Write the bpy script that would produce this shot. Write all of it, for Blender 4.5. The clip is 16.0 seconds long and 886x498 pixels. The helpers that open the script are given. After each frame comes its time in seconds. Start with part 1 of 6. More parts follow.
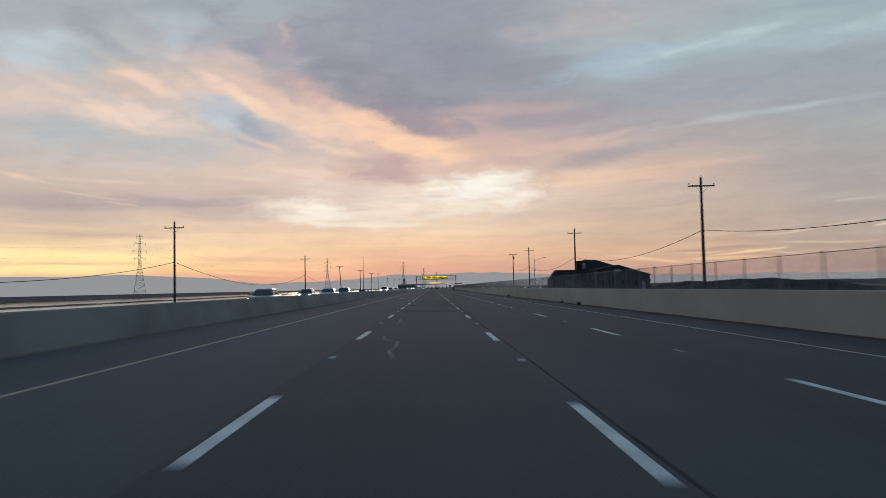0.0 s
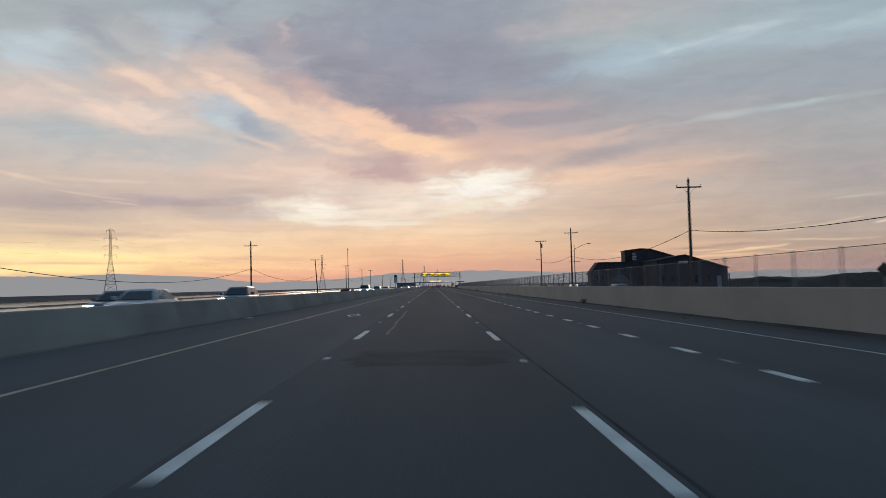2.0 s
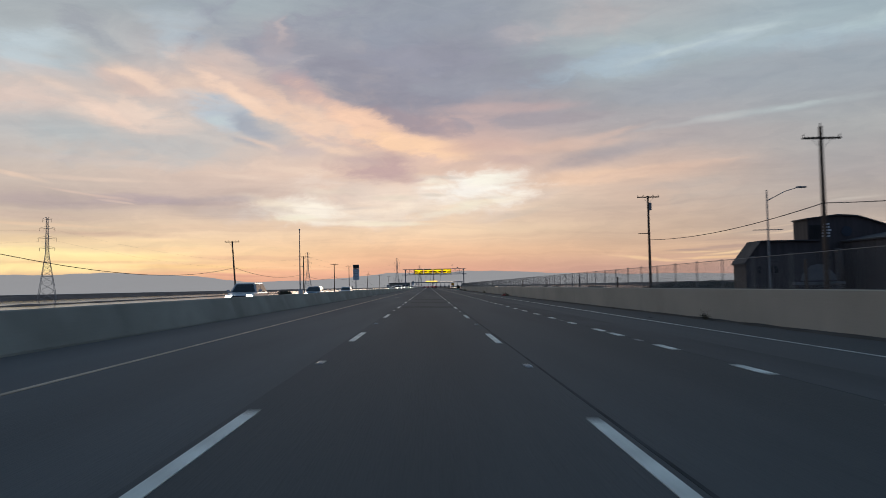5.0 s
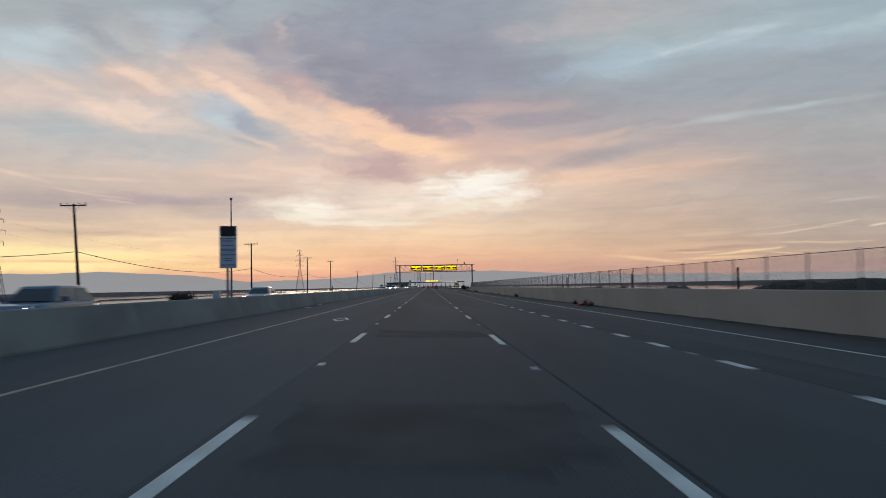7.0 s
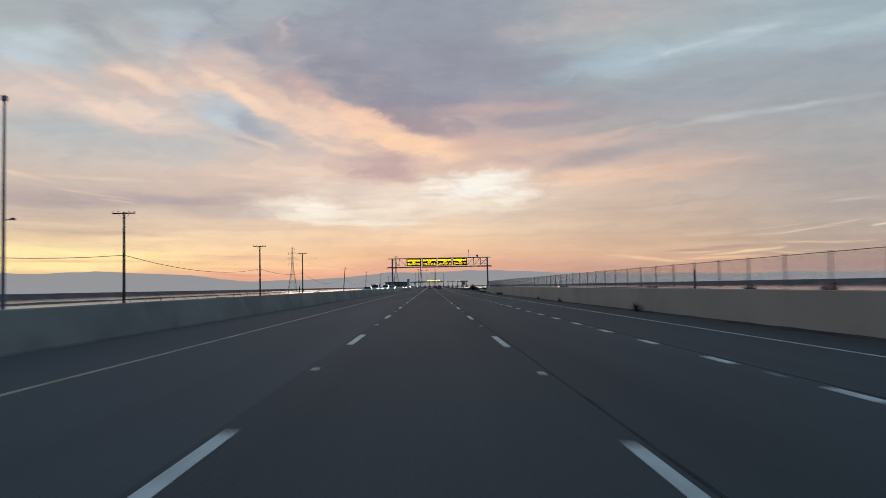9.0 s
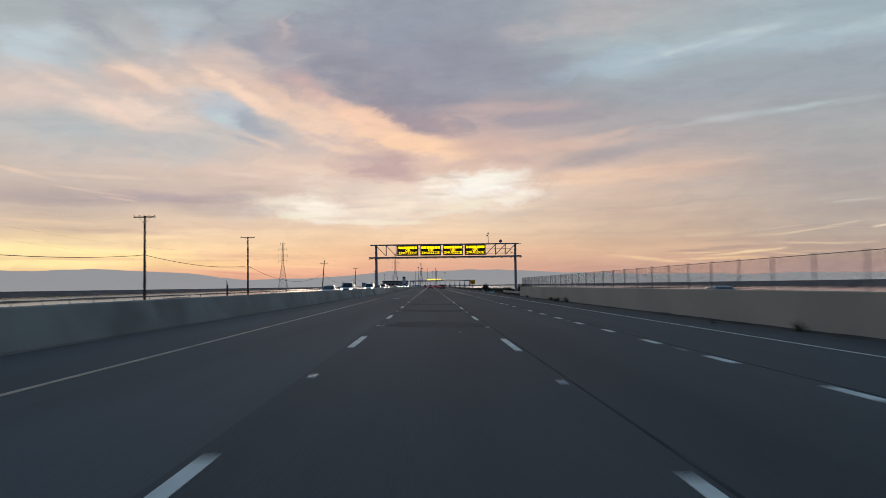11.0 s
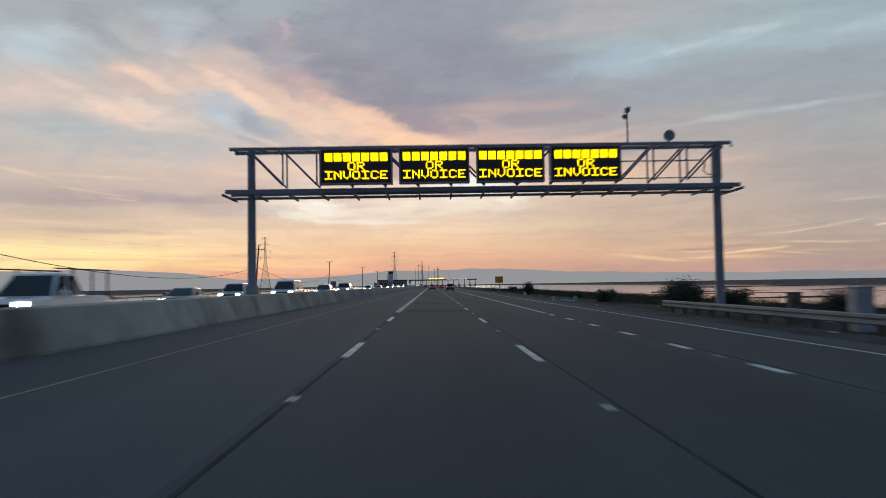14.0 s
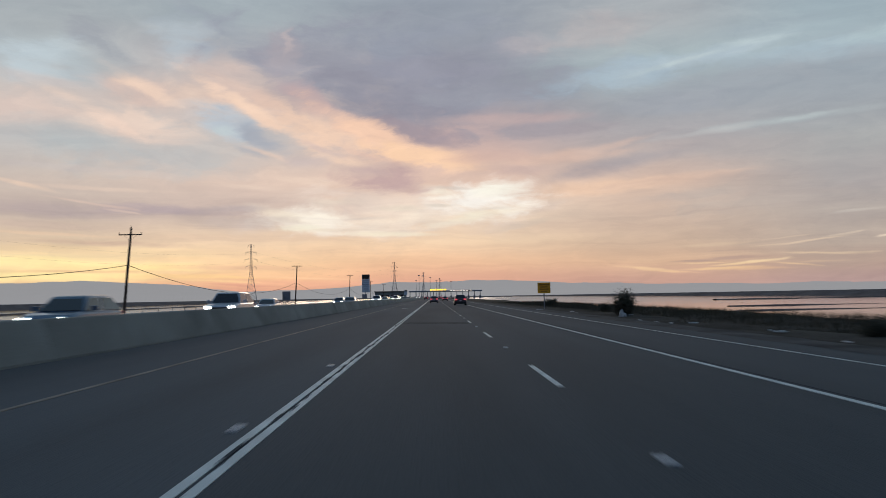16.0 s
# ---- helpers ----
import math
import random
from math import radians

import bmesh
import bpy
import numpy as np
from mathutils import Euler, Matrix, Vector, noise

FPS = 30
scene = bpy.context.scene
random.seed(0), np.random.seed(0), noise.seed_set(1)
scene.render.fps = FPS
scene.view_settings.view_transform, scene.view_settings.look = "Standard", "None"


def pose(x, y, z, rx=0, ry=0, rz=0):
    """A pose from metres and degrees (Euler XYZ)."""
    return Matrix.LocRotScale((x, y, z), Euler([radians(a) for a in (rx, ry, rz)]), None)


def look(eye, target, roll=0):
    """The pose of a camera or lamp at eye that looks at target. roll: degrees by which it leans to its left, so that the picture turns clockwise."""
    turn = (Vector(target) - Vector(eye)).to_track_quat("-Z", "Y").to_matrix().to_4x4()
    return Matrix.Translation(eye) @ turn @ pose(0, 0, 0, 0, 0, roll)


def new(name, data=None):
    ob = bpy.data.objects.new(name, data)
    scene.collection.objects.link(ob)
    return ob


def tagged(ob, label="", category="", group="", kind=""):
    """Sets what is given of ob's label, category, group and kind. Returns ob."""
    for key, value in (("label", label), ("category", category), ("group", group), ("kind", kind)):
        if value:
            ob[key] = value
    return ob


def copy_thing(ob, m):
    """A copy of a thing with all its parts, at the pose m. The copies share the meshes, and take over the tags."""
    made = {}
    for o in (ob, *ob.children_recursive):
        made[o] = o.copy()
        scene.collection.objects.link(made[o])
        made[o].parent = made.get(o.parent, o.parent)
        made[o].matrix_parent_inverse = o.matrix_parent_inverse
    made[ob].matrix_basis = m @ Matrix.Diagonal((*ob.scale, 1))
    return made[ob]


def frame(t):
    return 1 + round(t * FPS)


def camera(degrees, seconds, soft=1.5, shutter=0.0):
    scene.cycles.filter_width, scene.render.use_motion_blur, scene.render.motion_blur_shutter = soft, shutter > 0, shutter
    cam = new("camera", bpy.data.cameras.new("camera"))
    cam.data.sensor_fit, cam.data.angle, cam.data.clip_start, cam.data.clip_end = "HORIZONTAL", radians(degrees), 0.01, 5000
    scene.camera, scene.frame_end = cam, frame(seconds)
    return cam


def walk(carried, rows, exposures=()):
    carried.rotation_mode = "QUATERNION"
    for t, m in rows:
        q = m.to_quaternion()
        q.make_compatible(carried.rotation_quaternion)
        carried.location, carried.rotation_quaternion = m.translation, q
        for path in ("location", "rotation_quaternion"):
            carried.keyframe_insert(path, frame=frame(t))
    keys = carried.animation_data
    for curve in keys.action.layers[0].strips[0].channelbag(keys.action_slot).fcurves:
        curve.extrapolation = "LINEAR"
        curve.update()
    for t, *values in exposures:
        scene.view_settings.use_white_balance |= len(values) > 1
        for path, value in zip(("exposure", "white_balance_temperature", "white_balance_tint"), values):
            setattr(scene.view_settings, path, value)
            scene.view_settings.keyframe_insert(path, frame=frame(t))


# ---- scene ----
# camera and its drive: seconds, x, y, z, pitch, roll, yaw
cam = camera(59.67, 16.0, soft=0.75, shutter=0.45)
PATH = [
    (0.0, 1.993, -0.48, 1.338, 2.83, 1.26, -0.80),
    (0.5, 1.964, 14.24, 1.338, 2.79, 1.23, -0.92),
    (1.0, 1.971, 28.99, 1.338, 2.82, 1.28, -0.88),
    (1.5, 2.001, 43.77, 1.337, 2.70, 1.44, -0.72),
    (2.0, 2.036, 58.56, 1.336, 2.71, 1.44, -0.75),
    (2.5, 2.067, 73.34, 1.336, 2.73, 1.29, -0.86),
    (3.0, 2.079, 88.10, 1.335, 2.73, 1.25, -1.01),
    (3.5, 2.073, 102.86, 1.336, 2.73, 1.09, -1.18),
    (4.0, 2.043, 117.59, 1.336, 2.74, 1.14, -1.14),
    (6.5, 1.890, 191.23, 1.340, 2.74, 1.17, -1.01),
    (7.0, 1.891, 205.98, 1.340, 2.74, 1.08, -1.08),
    (7.5, 1.905, 220.76, 1.340, 2.79, 1.05, -1.07),
    (8.0, 1.916, 235.55, 1.339, 2.70, 1.06, -1.04),
    (8.5, 1.923, 250.39, 1.339, 2.76, 1.02, -1.03),
    (9.0, 1.911, 265.29, 1.340, 2.73, 1.08, -0.96),
    (11.5, 1.772, 339.90, 1.343, 2.67, 0.78, -0.91),
    (12.0, 1.783, 354.85, 1.343, 2.60, 0.80, -0.88),
    (12.5, 1.764, 369.84, 1.343, 2.43, 0.82, -0.91),
    (13.0, 1.711, 384.87, 1.344, 2.64, 0.90, -0.86),
    (13.5, 1.670, 399.95, 1.345, 2.55, 0.88, -0.97),
    (14.0, 1.683, 415.10, 1.345, 2.65, 0.96, -0.81),
    (14.5, 1.747, 430.28, 1.344, 2.91, 0.86, -0.73),
    (15.0, 1.761, 445.44, 1.343, 3.13, 1.03, -0.66),
    (15.5, 1.743, 460.59, 1.344, 3.39, 1.31, -0.58),
    (16.0, 1.709, 475.75, 1.344, 3.52, 1.02, -0.68),
]
walk(cam, [(t, pose(x, y, z, 90 + p, r, w)) for t, x, y, z, p, r, w in PATH],
     exposures=((0.0, 0.0), (14.2, 0.0), (14.6, 0.03), (15.0, 0.13), (15.5, 0.0), (16.0, 0.0)))

# ---- sky after sunset: Nishita base under broken, lit cloud ----
def lin(c):
    return tuple((v / 255 / 12.92) if v / 255 <= 0.04045 else ((v / 255 + 0.055) / 1.055) ** 2.4 for v in c)


world = bpy.data.worlds.new("dusk_sky")
scene.world = world
world.use_nodes = True
WN, WL = world.node_tree.nodes, world.node_tree.links
WN.clear()


def wnode(kind, operation="", use_clamp=False, data_type="", blend_type="", vector_type="", interpolation=""):
    n = WN.new(kind)
    if operation:
        n.operation = operation
    if use_clamp:
        n.use_clamp = True
    if data_type:
        n.data_type = data_type
    if blend_type:
        n.blend_type = blend_type
    if vector_type:
        n.vector_type = vector_type
    if interpolation:
        n.interpolation_type = interpolation
    return n


def wmath(op, a, b=None, clamp=False):
    n = wnode("ShaderNodeMath", operation=op, use_clamp=clamp)
    for i, v in enumerate((a, b)):
        if v is None:
            continue
        if isinstance(v, (int, float)):
            n.inputs[i].default_value = v
        else:
            WL.new(v, n.inputs[i])
    return n.outputs[0]


def wmix(fac, a, b, blend="MIX"):
    n = wnode("ShaderNodeMix", data_type="RGBA", blend_type=blend)
    for s, v in ((0, fac), (6, a), (7, b)):
        if isinstance(v, (int, float)):
            n.inputs[s].default_value = v
        elif isinstance(v, tuple):
            n.inputs[s].default_value = (*v, 1)
        else:
            WL.new(v, n.inputs[s])
    return n.outputs[2]


def wnoise(vec, scale, detail=4.0, rough=0.55):
    n = wnode("ShaderNodeTexNoise")
    n.inputs["Scale"].default_value, n.inputs["Detail"].default_value, n.inputs["Roughness"].default_value = scale, detail, rough
    WL.new(vec, n.inputs["Vector"])
    return n


geo = wnode("ShaderNodeTexCoord").outputs["Generated"]
sep = wnode("ShaderNodeSeparateXYZ")
WL.new(geo, sep.inputs[0])
azim = wmath("MULTIPLY", wmath("ARCTAN2", sep.outputs[0], sep.outputs[1]), 57.2958)
elev = wmath("MULTIPLY", wmath("ARCSINE", sep.outputs[2]), 57.2958)
flat = wnode("ShaderNodeCombineXYZ")
WL.new(azim, flat.inputs[0])
WL.new(elev, flat.inputs[1])
# wind-drawn warp of the cloud plane, wide and fine
stretch = wnode("ShaderNodeMapping")
stretch.inputs["Scale"].default_value = (0.06, 0.17, 1)
stretch.inputs["Rotation"].default_value = (0, 0, radians(6))
WL.new(flat.outputs[0], stretch.inputs[0])
wide = wnoise(stretch.outputs[0], 2.2, 3, 0.55)
fine = wnoise(stretch.outputs[0], 5.5, 6, 0.58)


def shift(noise_node, ax, ay):
    n = wnode("ShaderNodeVectorMath", operation="SUBTRACT")
    WL.new(noise_node.outputs["Color"], n.inputs[0])
    n.inputs[1].default_value = (0.5, 0.5, 0.5)
    m = wnode("ShaderNodeVectorMath", operation="MULTIPLY")
    WL.new(n.outputs[0], m.inputs[0])
    m.inputs[1].default_value = (ax, ay, 0)
    return m.outputs[0]


def vadd(a, b):
    n = wnode("ShaderNodeVectorMath", operation="ADD")
    WL.new(a, n.inputs[0])
    WL.new(b, n.inputs[1])
    return n.outputs[0]


plane = vadd(vadd(flat.outputs[0], shift(wide, 1.4, 0.5)), shift(fine, 3.0, 1.3))

nishita = wnode("ShaderNodeTexSky")
nishita.sky_type, nishita.sun_disc = "NISHITA", False
nishita.sun_elevation, nishita.sun_rotation = radians(1.5), radians(-4)
nishita.air_density, nishita.dust_density = 1.2, 2.5
# haze and cloud deck by height above the horizon (degrees, sRGB turned linear) at five azimuths
DECK = (
    (-26.9, ((0.7, (225, 170, 145)), (1.6, (250, 214, 164)), (2.7, (250, 222, 174)), (4.0, (224, 197, 173)), (5.9, (190, 172, 168)), (8.1, (204, 186, 180)), (11.0, (188, 184, 188)), (13.5, (206, 190, 188)), (16.0, (178, 184, 192)), (18.1, (168, 172, 180)))),
    (-14.6, ((0.5, (228, 165, 145)), (1.5, (240, 192, 154)), (2.7, (240, 204, 168)), (4.1, (228, 200, 178)), (6.2, (194, 176, 174)), (8.6, (216, 192, 184)), (11.7, (190, 186, 190)), (14.5, (205, 182, 178)), (17.2, (184, 176, 182)), (19.4, (164, 172, 182)))),
    (1.2, ((0.2, (205, 155, 145)), (1.3, (218, 166, 148)), (2.5, (230, 188, 160)), (4.0, (232, 204, 180)), (6.1, (230, 210, 196)), (8.6, (218, 188, 178)), (11.9, (190, 165, 168)), (14.7, (145, 145, 160)), (17.5, (144, 146, 162)), (19.8, (148, 153, 168)))),
    (16.3, ((-0.1, (190, 152, 146)), (1.0, (202, 160, 148)), (2.2, (218, 180, 156)), (3.6, (203, 176, 160)), (5.6, (200, 176, 166)), (8.0, (208, 180, 170)), (11.2, (170, 163, 170)), (13.9, (158, 163, 174)), (16.6, (168, 180, 189)), (18.9, (170, 172, 180)))),
    (29.0, ((-0.3, (172, 146, 148)), (0.6, (180, 150, 150)), (1.8, (186, 160, 150)), (3.0, (183, 165, 158)), (4.9, (178, 165, 163)), (7.1, (172, 164, 168)), (10.0, (168, 167, 172)), (12.6, (157, 161, 172)), (15.1, (157, 166, 179)), (17.1, (160, 173, 185)))),
)
OVERHEAD = ((38, (117, 143, 166)), (88, (88, 115, 150)))


def deck_ramp(stops):
    ramp = wnode("ShaderNodeValToRGB")
    ramp.color_ramp.interpolation = "LINEAR"
    stops = ((-4, (150, 122, 116)),) + stops + OVERHEAD
    els = ramp.color_ramp.elements
    while len(els) < len(stops):
        els.new(0.5)
    for e, (deg, c) in zip(els, stops):
        e.position, e.color = (deg + 4) / 94, (*lin(c), 1)
    WL.new(deck_height, ramp.inputs[0])
    return ramp.outputs[0]


sep2 = wnode("ShaderNodeSeparateXYZ")
WL.new(vadd(flat.outputs[0], shift(wide, 2.0, 0.7)), sep2.inputs[0])
deck_height = wmath("MULTIPLY", wmath("ADD", sep2.outputs[1], 4.0), 1 / 94, True)
base_sky = deck_ramp(DECK[0][1])
for (az_a, _), (az_b, stops) in zip(DECK, DECK[1:]):
    turn = wnode("ShaderNodeMapRange", interpolation="SMOOTHSTEP")
    turn.inputs["From Min"].default_value, turn.inputs["From Max"].default_value = az_a, az_b
    WL.new(sep2.outputs[0], turn.inputs["Value"])
    base_sky = wmix(turn.outputs[0], base_sky, deck_ramp(stops))
SKY = [wmix(0.95, wmix(1.0, nishita.outputs[0], (0.10, 0.10, 0.10), "MULTIPLY"), base_sky)]
grain = wnoise(stretch.outputs[0], 5.5, 5, 0.6).outputs["Fac"]
tufts = wmath("ADD", wmath("MULTIPLY", grain, 1.7), 0.14, True)


calm = vadd(vadd(flat.outputs[0], shift(wide, 1.2, 0.4)), shift(fine, 2.6, 0.5))
still = vadd(vadd(flat.outputs[0], shift(wide, 0.8, 0.20)), shift(fine, 1.8, 0.24))
PLANE = [plane, 0, calm, still]


def in_turn():
    """Every dozen banks are laid after the dozen before, to keep the node stack short."""
    m = wnode("ShaderNodeVectorMath", operation="SCALE")
    WL.new(SKY[0], m.inputs[0])
    m.inputs["Scale"].default_value = 1e-7
    PLANE[0], PLANE[2], PLANE[3] = vadd(plane, m.outputs[0]), vadd(calm, m.outputs[0]), vadd(still, m.outputs[0])


# ragged rims: many octaves of noise added to each bank's outline
rag = wnode("ShaderNodeMapping")
rag.inputs["Scale"].default_value = (0.11, 0.26, 1)
rag.inputs["Location"].default_value = (3.7, 9.1, 0)
WL.new(vadd(flat.outputs[0], shift(fine, 1.6, 0.9)), rag.inputs[0])
torn = wnoise(rag.outputs[0], 2.0, 8, 0.58)
torn.inputs["Distortion"].default_value = 0.5
fray = wmath("MULTIPLY", wmath("SUBTRACT", torn.outputs["Fac"], 0.5), 1.9)
frayed = wmath("MULTIPLY", fray, 0.55)


def cloud(az, el, wide_deg, high_deg, tilt, srgb, amount, edge=0.05):
    """A bank of cloud or a gap of clear sky, by azimuth and height in degrees."""
    m = wnode("ShaderNodeMapping", vector_type="TEXTURE")
    m.inputs["Location"].default_value = (az, el, 0)
    m.inputs["Rotation"].default_value = (0, 0, radians(tilt))
    m.inputs["Scale"].default_value = (wide_deg * 1.6, high_deg * 1.6, 1)
    PLANE[1] += 1
    if PLANE[1] % 12 == 0:
        in_turn()
    WL.new(PLANE[0 if high_deg > 0.9 else 2 if high_deg > 0.3 else 3], m.inputs[0])
    d = wnode("ShaderNodeVectorMath", operation="LENGTH")
    WL.new(m.outputs[0], d.inputs[0])
    r = wnode("ShaderNodeMapRange", interpolation="SMOOTHERSTEP")
    r.inputs["From Min"].default_value, r.inputs["From Max"].default_value = 1.0, edge
    WL.new(wmath("ADD", d.outputs["Value"], fray if high_deg > 0.65 else frayed), r.inputs["Value"])
    SKY[0] = wmix(wmath("MULTIPLY", wmath("MULTIPLY", r.outputs[0], min(1.0, amount * 1.15)), tufts, True), SKY[0], lin(srgb))


cloud(-23.3, 17.14, 3.04, 0.90, -34, (156, 158, 169), 0.80)
cloud(-13.7, 18.33, 4.29, 1.73, -11, (158, 163, 176), 0.60)
cloud(-18.0, 17.84, 2.25, 1.69, -5, (180, 188, 200), 0.70)
cloud(-27.3, 15.98, 2.65, 1.33, 7, (186, 195, 206), 0.80)
cloud(-24.6, 15.57, 1.68, 1.11, -15, (178, 186, 196), 0.60)
cloud(-28.2, 12.87, 2.89, 1.07, 0, (216, 192, 186), 0.70)
cloud(-20.6, 14.46, 3.57, 1.07, -22, (225, 192, 182), 0.50)
cloud(-20.3, 14.57, 3.05, 0.50, -24, (238, 206, 190), 0.70, 0.1)
cloud(-20.5, 12.02, 4.00, 1.15, -5, (226, 200, 190), 0.80)
cloud(-16.9, 14.34, 2.26, 0.78, -17, (226, 198, 186), 0.60)
cloud(-22.1, 11.92, 2.29, 0.38, -26, (234, 204, 192), 0.70)
cloud(-19.2, 11.06, 2.23, 0.23, -0, (226, 198, 188), 0.50)
cloud(-17.3, 13.17, 1.70, 0.70, -7, (196, 188, 192), 0.50)
cloud(-14.2, 16.41, 1.95, 0.58, -11, (214, 188, 182), 0.50)
cloud(-13.8, 14.70, 4.25, 1.11, -24, (220, 190, 180), 0.60)
cloud(-13.0, 13.45, 4.67, 0.52, -28, (241, 206, 188), 0.85, 0.1)
cloud(-10.6, 13.45, 3.18, 0.65, -26, (222, 188, 176), 0.60)
cloud(-18.4, 9.82, 5.25, 1.17, 2, (188, 186, 190), 0.60)
cloud(-24.9, 10.80, 3.74, 1.04, -5, (180, 184, 190), 0.60)
cloud(-14.8, 12.51, 2.13, 0.95, -10, (184, 192, 206), 0.75, 0.1)
cloud(-12.6, 11.60, 1.96, 0.65, -29, (164, 166, 180), 0.75, 0.15)
cloud(-13.0, 10.59, 1.18, 0.32, -19, (172, 170, 180), 0.60)
cloud(-15.2, 12.02, 0.78, 0.31, 2, (196, 204, 208), 0.50)
cloud(-8.1, 12.10, 4.06, 1.39, -24, (234, 198, 180), 0.85)
cloud(-11.8, 10.42, 1.59, 0.20, -17, (226, 196, 184), 0.60)
cloud(-11.4, 9.02, 2.01, 0.81, 1, (224, 196, 184), 0.50)
cloud(-9.4, 10.06, 1.63, 0.41, -4, (196, 178, 180), 0.50)
cloud(-26.9, 14.61, 2.61, 0.36, -7, (200, 190, 192), 0.60)
cloud(-25.2, 13.70, 2.01, 0.30, -16, (224, 198, 188), 0.50)
cloud(-15.7, 10.70, 2.31, 0.28, -10, (206, 194, 192), 0.50)
cloud(-20.3, 8.77, 4.01, 0.23, -3, (212, 192, 186), 0.50)
cloud(-25.9, 9.07, 3.68, 0.26, -2, (196, 184, 184), 0.50)
cloud(-6.5, 10.09, 2.06, 0.29, -12, (238, 204, 186), 0.60)
cloud(-9.0, 8.64, 2.45, 0.29, -4, (232, 204, 190), 0.50)
cloud(-13.4, 8.10, 2.76, 0.24, -3, (226, 200, 188), 0.50)
cloud(-8.1, 10.89, 1.63, 0.20, -21, (206, 182, 180), 0.50)
cloud(-4.8, 10.50, 2.08, 0.25, -15, (222, 186, 174), 0.50)
cloud(-2.2, 16.34, 11.66, 3.17, -6, (147, 146, 163), 0.90)
cloud(-10.5, 16.78, 2.78, 1.59, -22, (160, 156, 170), 0.70)
cloud(-2.6, 18.50, 7.59, 1.35, 5, (146, 151, 167), 0.50)
cloud(-6.8, 16.30, 2.86, 2.00, -18, (150, 148, 162), 0.70)
cloud(-2.7, 14.15, 5.44, 1.86, -14, (143, 140, 156), 0.75, 0.1)
cloud(5.4, 15.00, 5.46, 1.20, -0, (152, 152, 166), 0.70)
cloud(10.4, 14.77, 2.47, 0.87, 1, (150, 154, 168), 0.70)
cloud(-1.4, 12.12, 3.79, 0.82, -8, (166, 147, 156), 0.60)
cloud(-10.9, 17.72, 1.71, 1.23, -58, (176, 164, 172), 0.50)
cloud(-10.5, 18.50, 0.85, 0.32, 79, (196, 178, 180), 0.40)
cloud(7.6, 18.06, 2.50, 0.78, 6, (168, 162, 172), 0.50)
cloud(12.2, 18.54, 4.46, 1.08, 7, (180, 172, 177), 0.60)
cloud(-8.7, 14.29, 3.22, 0.73, -26, (192, 165, 168), 0.70)
cloud(-4.0, 11.73, 4.76, 0.74, -26, (243, 200, 178), 0.90, 0.1)
cloud(0.2, 10.18, 4.21, 0.66, -9, (246, 203, 174), 0.95, 0.2)
cloud(3.2, 10.12, 2.53, 0.49, -1, (226, 186, 170), 0.60)
cloud(15.3, 15.52, 5.52, 1.05, 7, (166, 180, 196), 0.75)
cloud(20.4, 16.43, 5.22, 0.53, 8, (176, 187, 200), 0.70)
cloud(18.1, 16.11, 3.44, 0.19, 10, (188, 198, 204), 0.50)
cloud(23.4, 16.98, 2.17, 0.22, 0, (186, 196, 203), 0.50)
cloud(27.6, 15.73, 5.08, 0.72, -0, (166, 180, 194), 0.70)
cloud(30.6, 16.23, 1.91, 0.49, 3, (176, 190, 198), 0.50)
cloud(24.2, 17.78, 4.28, 0.44, 2, (160, 170, 182), 0.50)
cloud(24.0, 14.32, 8.56, 1.12, 1, (157, 161, 172), 0.70)
cloud(17.6, 13.46, 6.20, 0.86, 0, (156, 158, 170), 0.60)
cloud(25.0, 11.52, 7.03, 0.26, 2, (176, 181, 187), 0.60)
cloud(19.5, 11.16, 3.41, 0.20, 5, (184, 180, 184), 0.50)
cloud(26.4, 11.63, 2.06, 0.15, 3, (190, 196, 200), 0.50)
cloud(6.2, 12.97, 5.44, 0.40, -0, (190, 166, 168), 0.70)
cloud(6.2, 12.07, 3.35, 0.37, -2, (162, 150, 160), 0.60)
cloud(8.7, 11.85, 4.97, 0.49, 2, (164, 154, 163), 0.70)
cloud(8.6, 9.94, 5.78, 0.49, 4, (216, 182, 170), 0.70)
cloud(13.1, 10.61, 2.81, 0.24, 11, (208, 180, 172), 0.60)
cloud(4.9, 10.36, 2.94, 0.58, -2, (204, 172, 166), 0.60)
cloud(11.9, 9.06, 3.65, 0.53, 9, (168, 155, 161), 0.60)
cloud(16.3, 9.82, 4.30, 0.48, 6, (166, 156, 162), 0.70)
cloud(22.1, 9.98, 5.51, 0.62, 1, (168, 160, 164), 0.50)
cloud(6.1, 9.17, 2.93, 0.37, -2, (196, 168, 166), 0.50)
cloud(12.3, 7.74, 6.06, 0.49, 2, (228, 192, 172), 0.80)
cloud(17.4, 8.03, 4.64, 0.32, 5, (216, 184, 170), 0.60)
cloud(18.9, 6.87, 4.57, 0.40, 3, (186, 168, 164), 0.60)
cloud(23.0, 6.42, 5.43, 1.16, -0, (180, 166, 163), 0.50)
cloud(8.5, 6.53, 1.65, 0.41, 8, (206, 184, 176), 0.60)
cloud(-2.8, 6.48, 9.14, 1.83, 2, (232, 212, 204), 0.55)
cloud(-6.9, 7.01, 2.06, 0.33, -0, (224, 206, 194), 0.60)
cloud(-6.1, 6.38, 1.66, 0.91, -0, (208, 186, 180), 0.60)
cloud(3.7, 7.08, 3.57, 1.17, 7, (246, 236, 232), 0.95, 0.2)
cloud(4.8, 7.76, 1.89, 0.58, 3, (246, 238, 228), 0.70)
cloud(0.2, 7.86, 1.68, 0.42, -9, (238, 224, 212), 0.70)
